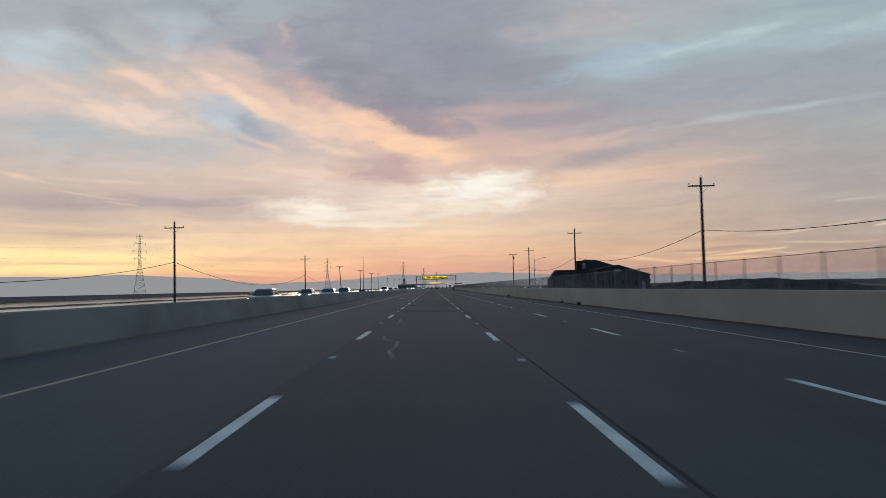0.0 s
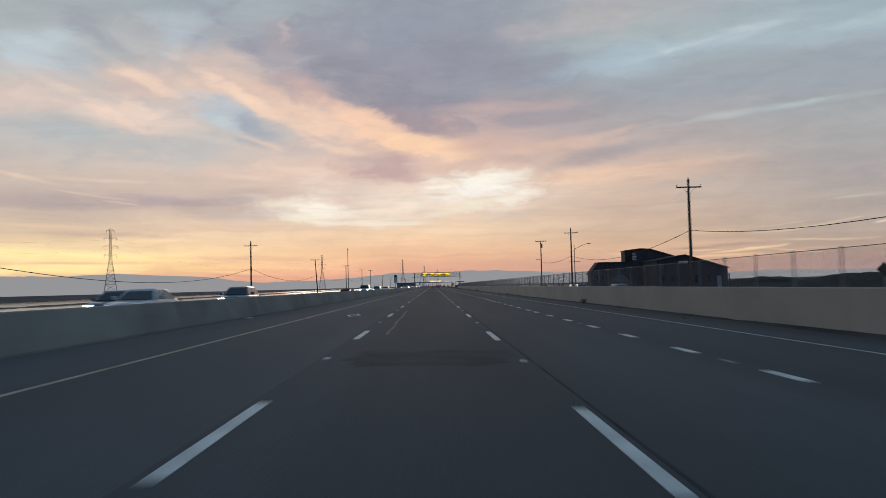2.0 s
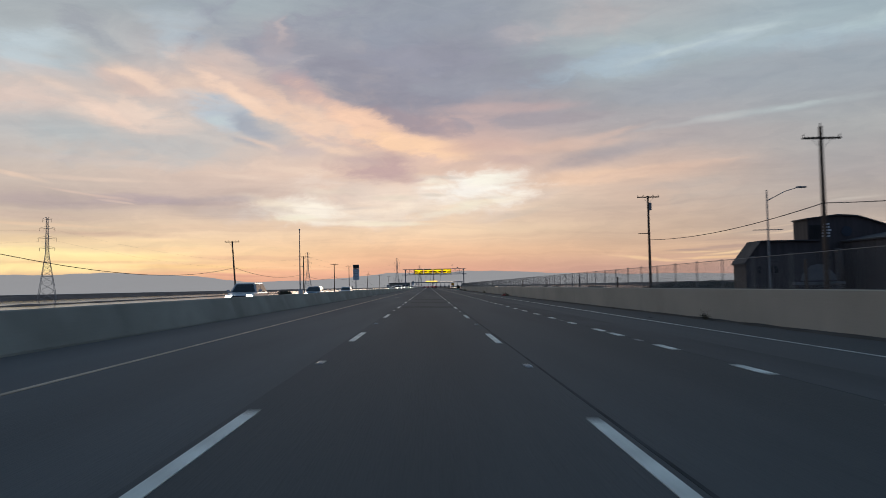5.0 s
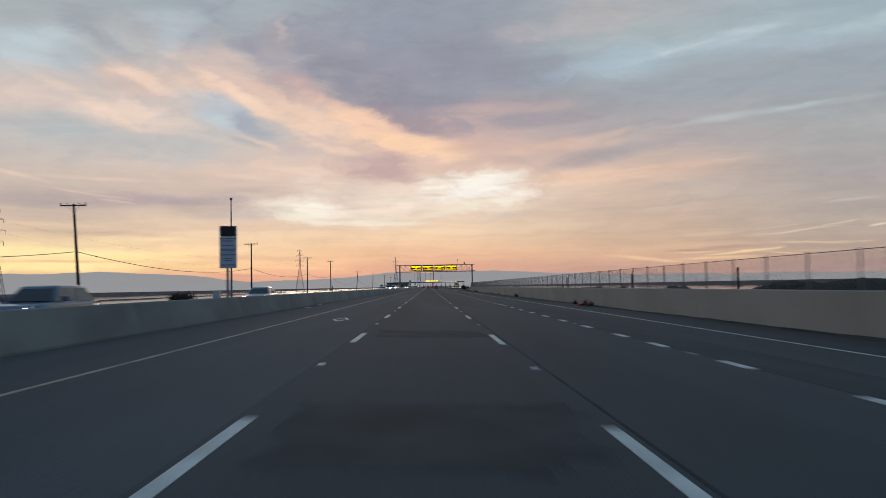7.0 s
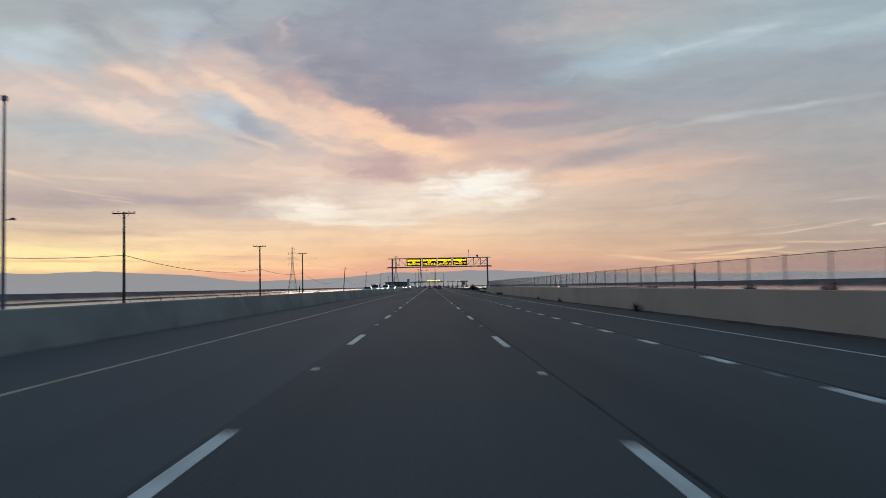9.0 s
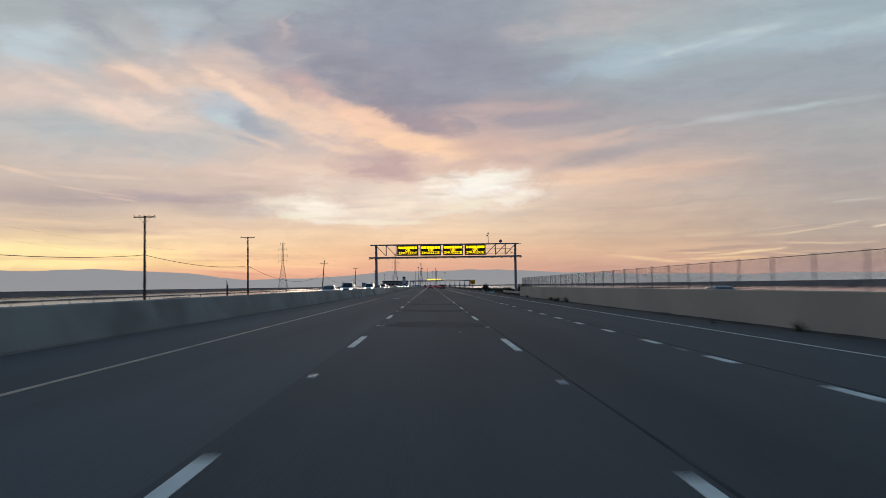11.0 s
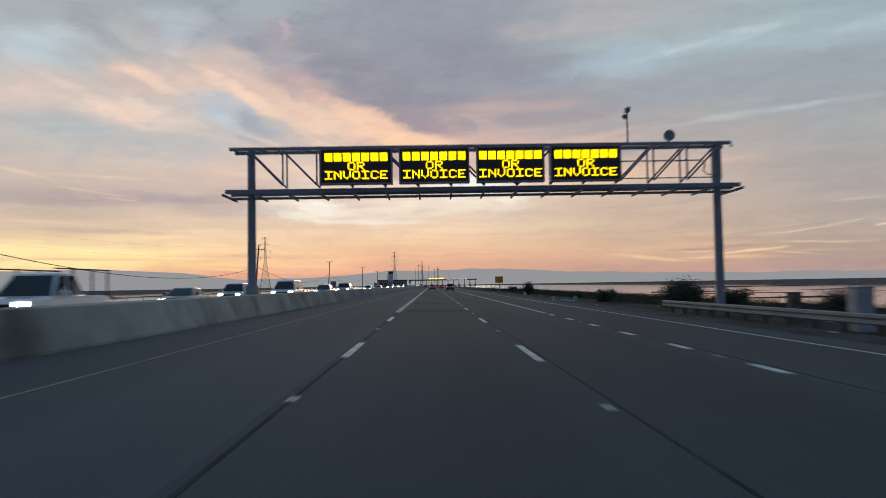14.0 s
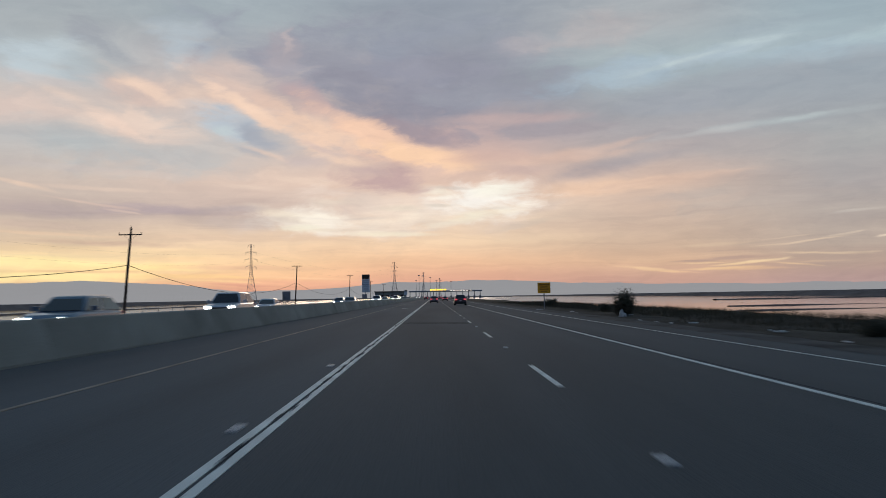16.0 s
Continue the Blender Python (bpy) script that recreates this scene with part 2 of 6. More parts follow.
cloud(-2.8, 5.40, 5.84, 0.67, 4, (242, 222, 208), 0.80)
cloud(2.7, 5.85, 3.36, 0.42, 11, (240, 226, 210), 0.80)
cloud(-8.8, 5.77, 3.47, 0.82, -2, (246, 232, 222), 0.95, 0.15)
cloud(-11.4, 6.18, 1.80, 0.41, -15, (232, 214, 200), 0.70)
cloud(-9.8, 5.15, 1.62, 0.25, -0, (244, 234, 216), 0.60)
cloud(-2.8, 4.69, 3.34, 0.17, -1, (244, 228, 208), 0.70)
cloud(1.4, 8.08, 1.69, 0.12, -4, (205, 190, 184), 0.50)
cloud(0.6, 6.73, 1.26, 0.13, -1, (210, 196, 188), 0.60)
cloud(-2.4, 6.56, 1.68, 0.25, -1, (222, 206, 194), 0.60)
cloud(-3.6, 8.65, 2.72, 0.91, -3, (192, 162, 163), 0.90, 0.2)
cloud(-4.8, 9.27, 1.67, 0.49, -0, (198, 172, 172), 0.60)
cloud(-1.7, 8.01, 1.68, 0.42, -1, (196, 166, 166), 0.60)
cloud(7.3, 5.32, 2.49, 0.25, 10, (208, 190, 178), 0.40)
cloud(-4.9, 5.84, 1.66, 0.12, 2, (216, 198, 190), 0.60)
cloud(-0.7, 4.95, 2.10, 0.13, 1, (224, 204, 192), 0.50)
cloud(4.4, 6.44, 1.68, 0.13, 5, (222, 208, 202), 0.50)
cloud(5.6, 7.24, 1.67, 0.17, 8, (252, 246, 240), 0.50)
cloud(-7.0, 5.02, 2.47, 0.12, -0, (224, 204, 190), 0.50)
cloud(-10.6, 5.69, 1.21, 0.16, -8, (222, 204, 194), 0.50)
cloud(1.0, 7.34, 1.68, 0.21, 3, (250, 240, 232), 0.60)
cloud(-26.9, 6.25, 5.25, 0.59, -2, (182, 164, 166), 0.60)
cloud(-19.2, 6.40, 4.44, 0.35, -2, (178, 160, 166), 0.75)
cloud(-14.6, 6.55, 2.34, 0.24, 1, (188, 170, 172), 0.60)
cloud(-13.8, 5.55, 3.53, 0.57, 0, (188, 172, 172), 0.50)
cloud(-22.8, 7.72, 4.22, 0.15, -1, (222, 196, 184), 0.50)
cloud(-28.2, 7.84, 1.92, 0.15, -11, (226, 196, 180), 0.60)
cloud(-23.8, 6.73, 2.77, 0.09, -8, (216, 188, 178), 0.50)
cloud(-21.7, 6.22, 1.07, 0.08, -9, (224, 196, 184), 0.50)
cloud(-26.2, 5.16, 4.65, 0.30, -2, (196, 172, 164), 0.50)
cloud(-25.9, 4.61, 5.01, 0.11, -2, (228, 194, 170), 0.50)
cloud(-17.3, 4.53, 3.78, 0.16, 0, (222, 190, 170), 0.40)
cloud(-22.1, 4.02, 4.26, 0.19, -2, (206, 174, 158), 0.50)
cloud(-23.8, 3.50, 8.96, 0.30, -2, (236, 204, 168), 0.60)
cloud(-26.8, 2.66, 8.51, 0.41, -2, (255, 228, 172), 0.95)
cloud(-28.1, 3.35, 2.88, 0.11, -3, (246, 214, 172), 0.60)
cloud(-17.3, 3.53, 5.28, 0.12, -2, (240, 206, 172), 0.50)
cloud(-22.1, 2.36, 4.61, 0.27, -0, (252, 216, 160), 0.70)
cloud(-26.8, 1.81, 5.89, 0.33, -0, (255, 228, 168), 0.95)
cloud(-18.4, 2.94, 3.73, 0.16, -0, (240, 202, 162), 0.50)
cloud(-17.3, 1.74, 4.15, 0.20, -1, (250, 206, 152), 0.70)
cloud(-24.8, 2.10, 5.42, 0.11, -0, (228, 184, 146), 0.60)
cloud(-19.9, 1.18, 3.65, 0.20, -1, (238, 180, 146), 0.60)
cloud(-9.9, 1.17, 6.04, 0.25, -1, (236, 174, 148), 0.50)
cloud(-15.4, 1.40, 2.70, 0.10, -3, (248, 204, 156), 0.60)
cloud(-11.9, 1.68, 3.18, 0.10, -3, (240, 192, 156), 0.50)
cloud(-13.8, 1.06, 2.74, 0.08, -4, (222, 160, 140), 0.60)
cloud(-8.2, 1.47, 2.86, 0.08, -3, (244, 196, 160), 0.50)
cloud(-13.4, 2.31, 4.71, 0.16, -1, (228, 182, 154), 0.50)
cloud(28.7, 1.94, 3.29, 0.30, 5, (178, 154, 146), 0.50)
cloud(15.3, 1.79, 2.76, 0.12, -6, (238, 198, 162), 0.70)
cloud(20.3, 1.65, 2.62, 0.10, 1, (238, 198, 158), 0.70)
cloud(21.8, 1.92, 1.84, 0.08, 3, (242, 206, 166), 0.70)
cloud(23.6, 2.09, 1.61, 0.10, 4, (244, 212, 174), 0.70)
cloud(24.5, 2.21, 0.71, 0.10, 7, (242, 212, 178), 0.50)
cloud(19.5, 2.03, 1.89, 0.06, 0, (236, 200, 164), 0.60)
cloud(25.0, 1.81, 1.58, 0.08, -5, (240, 202, 162), 0.60)
cloud(17.2, 1.53, 1.93, 0.08, -4, (234, 192, 156), 0.60)
cloud(22.5, 1.58, 2.91, 0.12, -1, (226, 184, 150), 0.50)
cloud(18.8, 2.21, 1.52, 0.08, 0, (178, 150, 142), 0.70, 0.2)
cloud(21.4, 2.32, 2.21, 0.10, 1, (186, 156, 146), 0.70, 0.2)
cloud(26.1, 3.29, 2.07, 0.08, 6, (218, 192, 172), 0.60)
cloud(23.6, 3.13, 1.43, 0.06, 3, (212, 186, 166), 0.50)
cloud(28.3, 3.67, 1.16, 0.07, 8, (216, 194, 178), 0.50)
cloud(24.7, 3.62, 1.76, 0.06, 4, (206, 182, 166), 0.50)
cloud(21.4, 2.83, 1.84, 0.06, 1, (190, 162, 150), 0.50)
cloud(26.4, 2.48, 2.40, 0.08, -3, (224, 194, 168), 0.60)
cloud(28.8, 2.42, 1.65, 0.07, -0, (216, 190, 168), 0.50)
cloud(29.2, 5.17, 1.64, 0.11, 5, (194, 182, 178), 0.60)
cloud(30.7, 3.50, 0.64, 0.09, 8, (236, 214, 196), 0.60)
cloud(19.6, 3.26, 2.64, 0.12, 2, (214, 186, 164), 0.50)
cloud(22.9, 3.32, 1.45, 0.08, 4, (180, 160, 150), 0.40)
cloud(26.4, 1.91, 1.71, 0.08, 1, (212, 180, 156), 0.40)
# wind-combed wisps: sloping down to the right in the west, up to the right in the north
def wisps(turn, sx, sy, scale):
    m = wnode("ShaderNodeMapping")
    m.inputs["Rotation"].default_value = (0, 0, radians(turn))
    m.inputs["Scale"].default_value = (sx, sy, 1)
    WL.new(vadd(flat.outputs[0], shift(wide, 3.0, 1.4)), m.inputs[0])
    n = wnoise(m.outputs[0], scale, 6, 0.58)
    n.inputs["Distortion"].default_value = 0.7
    r = wnode("ShaderNodeMapRange")
    r.inputs["From Min"].default_value, r.inputs["From Max"].default_value = 0.30, 0.72
    WL.new(n.outputs["Fac"], r.inputs["Value"])
    return r.outputs[0]


side = wnode("ShaderNodeMapRange", interpolation="SMOOTHSTEP")
side.inputs["From Min"].default_value, side.inputs["From Max"].default_value = -2.0, 9.0
WL.new(azim, side.inputs["Value"])
comb = wnode("ShaderNodeMix")
WL.new(side.outputs[0], comb.inputs[0])
WL.new(wisps(14, 0.10, 0.42, 1.0), comb.inputs[2])
WL.new(wisps(-9, 0.07, 0.50, 1.0), comb.inputs[3])
tone = wmix(comb.outputs[0], (0.935, 0.93, 0.94), (1.07, 1.065, 1.055))
SKY[0] = wmix(1.0, SKY[0], tone, "MULTIPLY")
# thin level veils near the horizon
level = wnode("ShaderNodeMapRange", interpolation="SMOOTHSTEP")
level.inputs["From Min"].default_value, level.inputs["From Max"].default_value = 10.0, 5.0
WL.new(elev, level.inputs["Value"])
SKY[0] = wmix(level.outputs[0], SKY[0], wmix(1.0, SKY[0], wmix(wisps(2, 0.035, 1.1, 1.0), (0.92, 0.905, 0.915), (1.085, 1.08, 1.05)), "MULTIPLY"))
curl = wnoise(vadd(stretch.outputs[0], shift(fine, 0.25, 0.25)), 3.4, 8, 0.66)
curl.inputs["Distortion"].default_value = 1.2
puff = wnode("ShaderNodeMapRange")
puff.inputs["From Min"].default_value, puff.inputs["From Max"].default_value = 0.32, 0.68
WL.new(curl.outputs["Fac"], puff.inputs["Value"])
SKY[0] = wmix(1.0, SKY[0], wmix(puff.outputs[0], (0.945, 0.95, 0.96), (1.055, 1.045, 1.035)), "MULTIPLY")
away = wnode("ShaderNodeMapRange", interpolation="SMOOTHSTEP")
away.inputs["From Min"].default_value, away.inputs["From Max"].default_value = 0.72, -0.5
WL.new(sep.outputs[1], away.inputs["Value"])
SKY[0] = wmix(wmath("MULTIPLY", away.outputs[0], 0.8), SKY[0], lin((66, 90, 128)))
SKY[0] = wmix(1.0, SKY[0], (1.05, 1.10, 1.05), "MULTIPLY")
back = wnode("ShaderNodeBackground")
WL.new(SKY[0], back.inputs[0])
back.inputs[1].default_value = 1.0
WL.new(back.outputs[0], wnode("ShaderNodeOutputWorld").inputs[0])

sun = new("sun", bpy.data.lights.new("sun", "SUN"))
sun.data.energy, sun.data.angle, sun.data.color = 0.3, radians(18), (1.0, 0.78, 0.58)
sun.matrix_world = look((0, 0, 0), (0.06, -1.0, -0.12))

# ---- materials ----
def material(name, base, rough=0.8, metal=0.0, vary=0.25, big=0.4, small=25.0, bump=0.3, other=None, spec=0.5, stretch=(1, 1, 1), grain=1.0):
    """Base colour broken by stains (big) and grain (small, per metre), with fine relief."""
    m = bpy.data.materials.new(name)
    m.use_nodes = True
    N, L = m.node_tree.nodes, m.node_tree.links
    b = N["Principled BSDF"]
    co = N.new("ShaderNodeTexCoord")
    mp = N.new("ShaderNodeMapping")
    mp.inputs["Scale"].default_value = stretch
    L.new(co.outputs["Object"], mp.inputs[0])
    n1, n2 = N.new("ShaderNodeTexNoise"), N.new("ShaderNodeTexNoise")
    for n, s, d in ((n1, big, 5), (n2, small, 3)):
        n.inputs["Scale"].default_value, n.inputs["Detail"].default_value = s, d
        L.new(mp.outputs[0], n.inputs["Vector"])
    r1 = N.new("ShaderNodeMapRange")
    r1.inputs["From Min"].default_value, r1.inputs["From Max"].default_value = 0.3, 0.7
    r1.inputs["To Min"].default_value, r1.inputs["To Max"].default_value = 1 - vary, 1 + vary
    L.new(n1.outputs["Fac"], r1.inputs["Value"])
    r2 = N.new("ShaderNodeMapRange")
    r2.inputs["To Min"].default_value, r2.inputs["To Max"].default_value = 1 - vary * grain, 1 + vary * grain
    L.new(n2.outputs["Fac"], r2.inputs["Value"])
    mul = N.new("ShaderNodeMath")
    mul.operation = "MULTIPLY"
    L.new(r1.outputs[0], mul.inputs[0])
    L.new(r2.outputs[0], mul.inputs[1])
    mix = N.new("ShaderNodeMix")
    mix.data_type, mix.blend_type = "RGBA", "MULTIPLY"
    mix.inputs[0].default_value = 1.0
    if other:
        two = N.new("ShaderNodeMix")
        two.data_type = "RGBA"
        L.new(n1.outputs["Fac"], two.inputs[0])
        two.inputs[6].default_value, two.inputs[7].default_value = (*base, 1), (*other, 1)
        L.new(two.outputs[2], mix.inputs[6])
    else:
        mix.inputs[6].default_value = (*base, 1)
    L.new(mul.outputs[0], mix.inputs[7])
    L.new(mix.outputs[2], b.inputs["Base Color"])
    b.inputs["Roughness"].default_value, b.inputs["Metallic"].default_value = rough, metal
    b.inputs["Specular IOR Level"].default_value = spec
    if bump:
        bp = N.new("ShaderNodeBump")
        bp.inputs["Strength"].default_value, bp.inputs["Distance"].default_value = bump, 0.02
        L.new(n2.outputs["Fac"], bp.inputs["Height"])
        L.new(bp.outputs[0], b.inputs["Normal"])
    return m


def glow(name, colour, strength):
    m = bpy.data.materials.new(name)
    m.use_nodes = True
    b = m.node_tree.nodes["Principled BSDF"]
    b.inputs["Base Color"].default_value = (*[v * 0.3 for v in colour], 1)
    b.inputs["Emission Color"].default_value, b.inputs["Emission Strength"].default_value = (*colour, 1), strength
    return m


def paint(name, colour, rough=0.3):
    m = material(name, colour, rough, 0.0, 0.06, 0.8, 60, 0.02)
    m.node_tree.nodes["Principled BSDF"].inputs["Coat Weight"].default_value = 0.6
    return m


ASPHALT = material("asphalt", (0.071, 0.082, 0.087), 0.95, 0, 0.15, 0.22, 30, 0.5, other=(0.090, 0.100, 0.105), spec=0.16, stretch=(1.6, 0.10, 1))
PATCH = material("dark_asphalt_patch", (0.061, 0.069, 0.072), 0.95, 0, 0.24, 0.9, 35, 0.4, spec=0.14)
REPAVED = material("newer_asphalt", (0.072, 0.081, 0.086), 0.95, 0, 0.22, 0.6, 30, 0.4, spec=0.14, stretch=(1, 0.2, 1))
ASPHALT_L = material("pale_asphalt", (0.090, 0.103, 0.108), 0.95, 0, 0.15, 0.22, 30, 0.5, other=(0.112, 0.124, 0.130), spec=0.16, stretch=(1.6, 0.10, 1))
TAR = material("tar_seal", (0.057, 0.064, 0.068), 1.0, 0, 0.35, 0.8, 20, 0.2, spec=0.05)
SCRAPE = material("pale_scrape", (0.21, 0.165, 0.155), 0.9, 0, 0.45, 1.2, 14, 0.3, spec=0.2)
CONCRETE_L = material("weathered_concrete", (0.275, 0.285, 0.255), 0.9, 0, 0.20, 0.45, 18, 0.5, other=(0.245, 0.256, 0.234), spec=0.2, stretch=(1, 0.45, 1), grain=0.35)
CONCRETE_R = material("tan_concrete", (0.45, 0.41, 0.345), 0.9, 0, 0.16, 0.30, 18, 0.45, other=(0.40, 0.365, 0.31), spec=0.2, stretch=(1, 0.5, 1), grain=0.35)
CONCRETE_N = material("pale_cast_concrete", (0.40, 0.405, 0.36), 0.9, 0, 0.26, 0.5, 18, 0.5, other=(0.31, 0.318, 0.285), spec=0.2, stretch=(1, 0.45, 1), grain=0.35)
WHITE = material("white_road_paint", (0.66, 0.70, 0.655), 0.7, 0, 0.28, 1.3, 22, 0.3, spec=0.3)
FAINT = material("worn_white_line", (0.48, 0.50, 0.48), 0.8, 0, 0.35, 1.3, 22, 0.3, spec=0.2)
YELLOW = material("faded_yellow_paint", (0.42, 0.35, 0.27), 0.75, 0, 0.30, 0.7, 22, 0.3, spec=0.3)
DULL_YELLOW = material("scuffed_yellow_paint", (0.27, 0.235, 0.195), 0.8, 0, 0.35, 0.7, 22, 0.3, spec=0.2)
MARKER = material("ceramic_marker", (0.62, 0.65, 0.66), 0.5, 0, 0.2, 4, 40, 0.1)
DIRT = material("roadside_dirt", (0.075, 0.066, 0.058), 0.97, 0, 0.4, 0.25, 9, 0.9, other=(0.050, 0.048, 0.040), spec=0.05)
LEVEE = material("levee_mud", (0.19, 0.155, 0.145), 0.95, 0, 0.35, 0.05, 2.0, 0.8, other=(0.13, 0.112, 0.104), spec=0.05)
# far tower steel, its base colour lightened to imitate distance haze
TOWER = material("haze_paled_tower_steel", (0.42, 0.38, 0.35), 0.8, 0.0, 0.15, 0.2, 5, 0.0)
WIREMESH = material("fence_wire", (0.27, 0.245, 0.23), 0.6, 0.2, 0.1, 2, 30, 0.0)
STEEL = material("galvanised_steel", (0.27, 0.28, 0.29), 0.65, 0.25, 0.15, 1.2, 30, 0.1)
GANTRY = material("grey_painted_steel", (0.27, 0.28, 0.31), 0.6, 0.1, 0.18, 0.8, 25, 0.15)
WOOD = material("weathered_pole_timber", (0.13, 0.088, 0.062), 0.9, 0, 0.3, 1.5, 30, 0.4, stretch=(3, 3, 0.3))
CERAMIC = material("brown_insulator", (0.06, 0.04, 0.035), 0.3, 0, 0.1, 3, 20, 0.0)
WIRE = material("black_cable", (0.02, 0.02, 0.022), 0.7, 0, 0.1, 1, 10, 0.0)
BLACK = material("black_sign_face", (0.026, 0.023, 0.023), 0.5, 0, 0.15, 1, 20, 0.05)
BARN = material("dark_brown_siding", (0.085, 0.072, 0.072), 0.85, 0, 0.25, 0.5, 8, 0.3, stretch=(4, 4, 0.3))
ROOF = material("dark_shingle_roof", (0.065, 0.060, 0.062), 0.9, 0, 0.3, 0.6, 7, 0.5)
PALE = material("pale_board", (0.42, 0.42, 0.43), 0.7, 0, 0.15, 1, 15, 0.1)
SIGNTEXT = material("grey_sign_lettering", (0.20, 0.22, 0.25), 0.6, 0, 0.08, 1.5, 20, 0.0)
WORN = material("worn_grey_paint", (0.22, 0.235, 0.245), 0.8, 0, 0.35, 2, 22, 0.2, spec=0.2)
SIGNGREY = material("pale_grey_sign_face", (0.68, 0.74, 0.80), 0.5, 0, 0.08, 1.5, 20, 0.05)
SIGNWHITE = material("white_painted_panel", (0.80, 0.80, 0.80), 0.5, 0, 0.06, 1.5, 20, 0.05)
FADED = material("faded_grey_board", (0.17, 0.165, 0.17), 0.7, 0, 0.2, 1, 15, 0.1)
SIGNYEL = material("orange_yellow_sign_face", (1.0, 0.44, 0.02), 0.5, 0, 0.10, 1.5, 20, 0.05)
TYRE = material("tyre_rubber", (0.015, 0.015, 0.015), 0.85, 0, 0.2, 6, 60, 0.2)
RIM = material("alloy_rim", (0.35, 0.35, 0.36), 0.35, 0.8, 0.1, 6, 40, 0.0)
TRIM = material("black_plastic_trim", (0.018, 0.018, 0.019), 0.6, 0, 0.1, 4, 40, 0.1)
PLATE = material("pale_number_plate", (0.55, 0.55, 0.56), 0.5, 0, 0.08, 10, 50, 0.0)
LEAF = material("dull_green_leaf", (0.058, 0.060, 0.038), 0.8, 0, 0.45, 1.5, 8, 0.0, other=(0.090, 0.074, 0.050), spec=0.2)
STRAW = material("dry_weed_stem", (0.13, 0.10, 0.07), 0.9, 0, 0.4, 1.5, 12, 0.0, spec=0.1)
RUBBISH = material("dirty_white_litter", (0.45, 0.45, 0.44), 0.8, 0, 0.3, 2, 14, 0.2)
TARP = material("torn_green_tarpaulin", (0.09, 0.40, 0.36), 0.6, 0, 0.3, 2, 14, 0.2)
REDBAG = material("red_plastic_sack", (0.35, 0.035, 0.03), 0.6, 0, 0.3, 2, 14, 0.2)
LED = glow("amber_led", (1.0, 0.68, 0.0), 2.0)
HEAD = glow("headlamp_light", (1.0, 0.96, 0.90), 18.0)
GRIT = material("grey_road_grit", (0.11, 0.105, 0.10), 0.97, 0, 0.4, 0.4, 12, 0.8, other=(0.07, 0.068, 0.066), spec=0.05)
TAIL = glow("tail_lamp_light", (1.0, 0.09, 0.12), 1.1)
PLAZA = glow("plaza_sign_light", (1.0, 0.60, 0.06), 2.2)
PLAZAWHITE = glow("plaza_white_light", (1.0, 0.86, 0.76), 2.5)



def stains(m, scale, low, cut):
    """Rain-drawn dark stains running down a cast face."""
    N, L = m.node_tree.nodes, m.node_tree.links
    b = N["Principled BSDF"]
    src = b.inputs["Base Color"].links[0].from_socket
    co, mp, n = N.new("ShaderNodeNewGeometry"), N.new("ShaderNodeMapping"), N.new("ShaderNodeTexNoise")
    mp.inputs["Scale"].default_value = scale
    L.new(co.outputs["Position"], mp.inputs[0])
    L.new(mp.outputs[0], n.inputs["Vector"])
    n.inputs["Scale"].default_value, n.inputs["Detail"].default_value = 1.0, 6
    r = N.new("ShaderNodeMapRange")
    r.inputs["From Min"].default_value, r.inputs["From Max"].default_value = cut, cut + 0.22
    r.inputs["To Min"].default_value, r.inputs["To Max"].default_value = 1.0, low
    L.new(n.outputs["Fac"], r.inputs["Value"])
    mix = N.new("ShaderNodeMix")
    mix.data_type, mix.blend_type = "RGBA", "MULTIPLY"
    mix.inputs[0].default_value = 1.0
    L.new(src, mix.inputs[6])
    L.new(r.outputs[0], mix.inputs[7])
    L.new(mix.outputs[2], b.inputs["Base Color"])


stains(CONCRETE_L, (0.3, 0.45, 0.45), 0.78, 0.51)
stains(CONCRETE_R, (0.3, 0.40, 0.30), 0.90, 0.54)
stains(CONCRETE_N, (0.3, 0.60, 0.55), 0.45, 0.50)


def by_piece(m, low, high):
    """Each cast length a little lighter or darker than the next."""
    N, L = m.node_tree.nodes, m.node_tree.links
    b = N["Principled BSDF"]
    src = b.inputs["Base Color"].links[0].from_socket
    info, r, mix = N.new("ShaderNodeObjectInfo"), N.new("ShaderNodeMapRange"), N.new("ShaderNodeMix")
    r.inputs["To Min"].default_value, r.inputs["To Max"].default_value = low, high
    L.new(info.outputs["Random"], r.inputs["Value"])
    mix.data_type, mix.blend_type = "RGBA", "MULTIPLY"
    mix.inputs[0].default_value = 1.0
    L.new(src, mix.inputs[6])
    L.new(r.outputs[0], mix.inputs[7])
    L.new(mix.outputs[2], b.inputs["Base Color"])


by_piece(CONCRETE_L, 0.92, 1.07)
by_piece(CONCRETE_R, 0.95, 1.05)
by_piece(CONCRETE_N, 0.80, 1.15)
GLASS = material("dark_car_glass", (0.02, 0.022, 0.025), 0.06, 0, 0.05, 1, 5, 0.0, spec=0.6)

# still pond water: dark, glossy, finely rippled
WATER = bpy.data.materials.new("pond_water")
WATER.use_nodes = True
_n, _l = WATER.node_tree.nodes, WATER.node_tree.links
_b = _n["Principled BSDF"]
_b.inputs["Base Color"].default_value = (0.03, 0.033, 0.036, 1)
_b.inputs["Roughness"].default_value, _b.inputs["IOR"].default_value = 0.06, 1.33
_t, _m, _w, _p = _n.new("ShaderNodeTexCoord"), _n.new("ShaderNodeMapping"), _n.new("ShaderNodeTexNoise"), _n.new("ShaderNodeBump")
_m.inputs["Scale"].default_value = (0.25, 0.8, 1)
_l.new(_t.outputs["Object"], _m.inputs[0])
_l.new(_m.outputs[0], _w.inputs["Vector"])
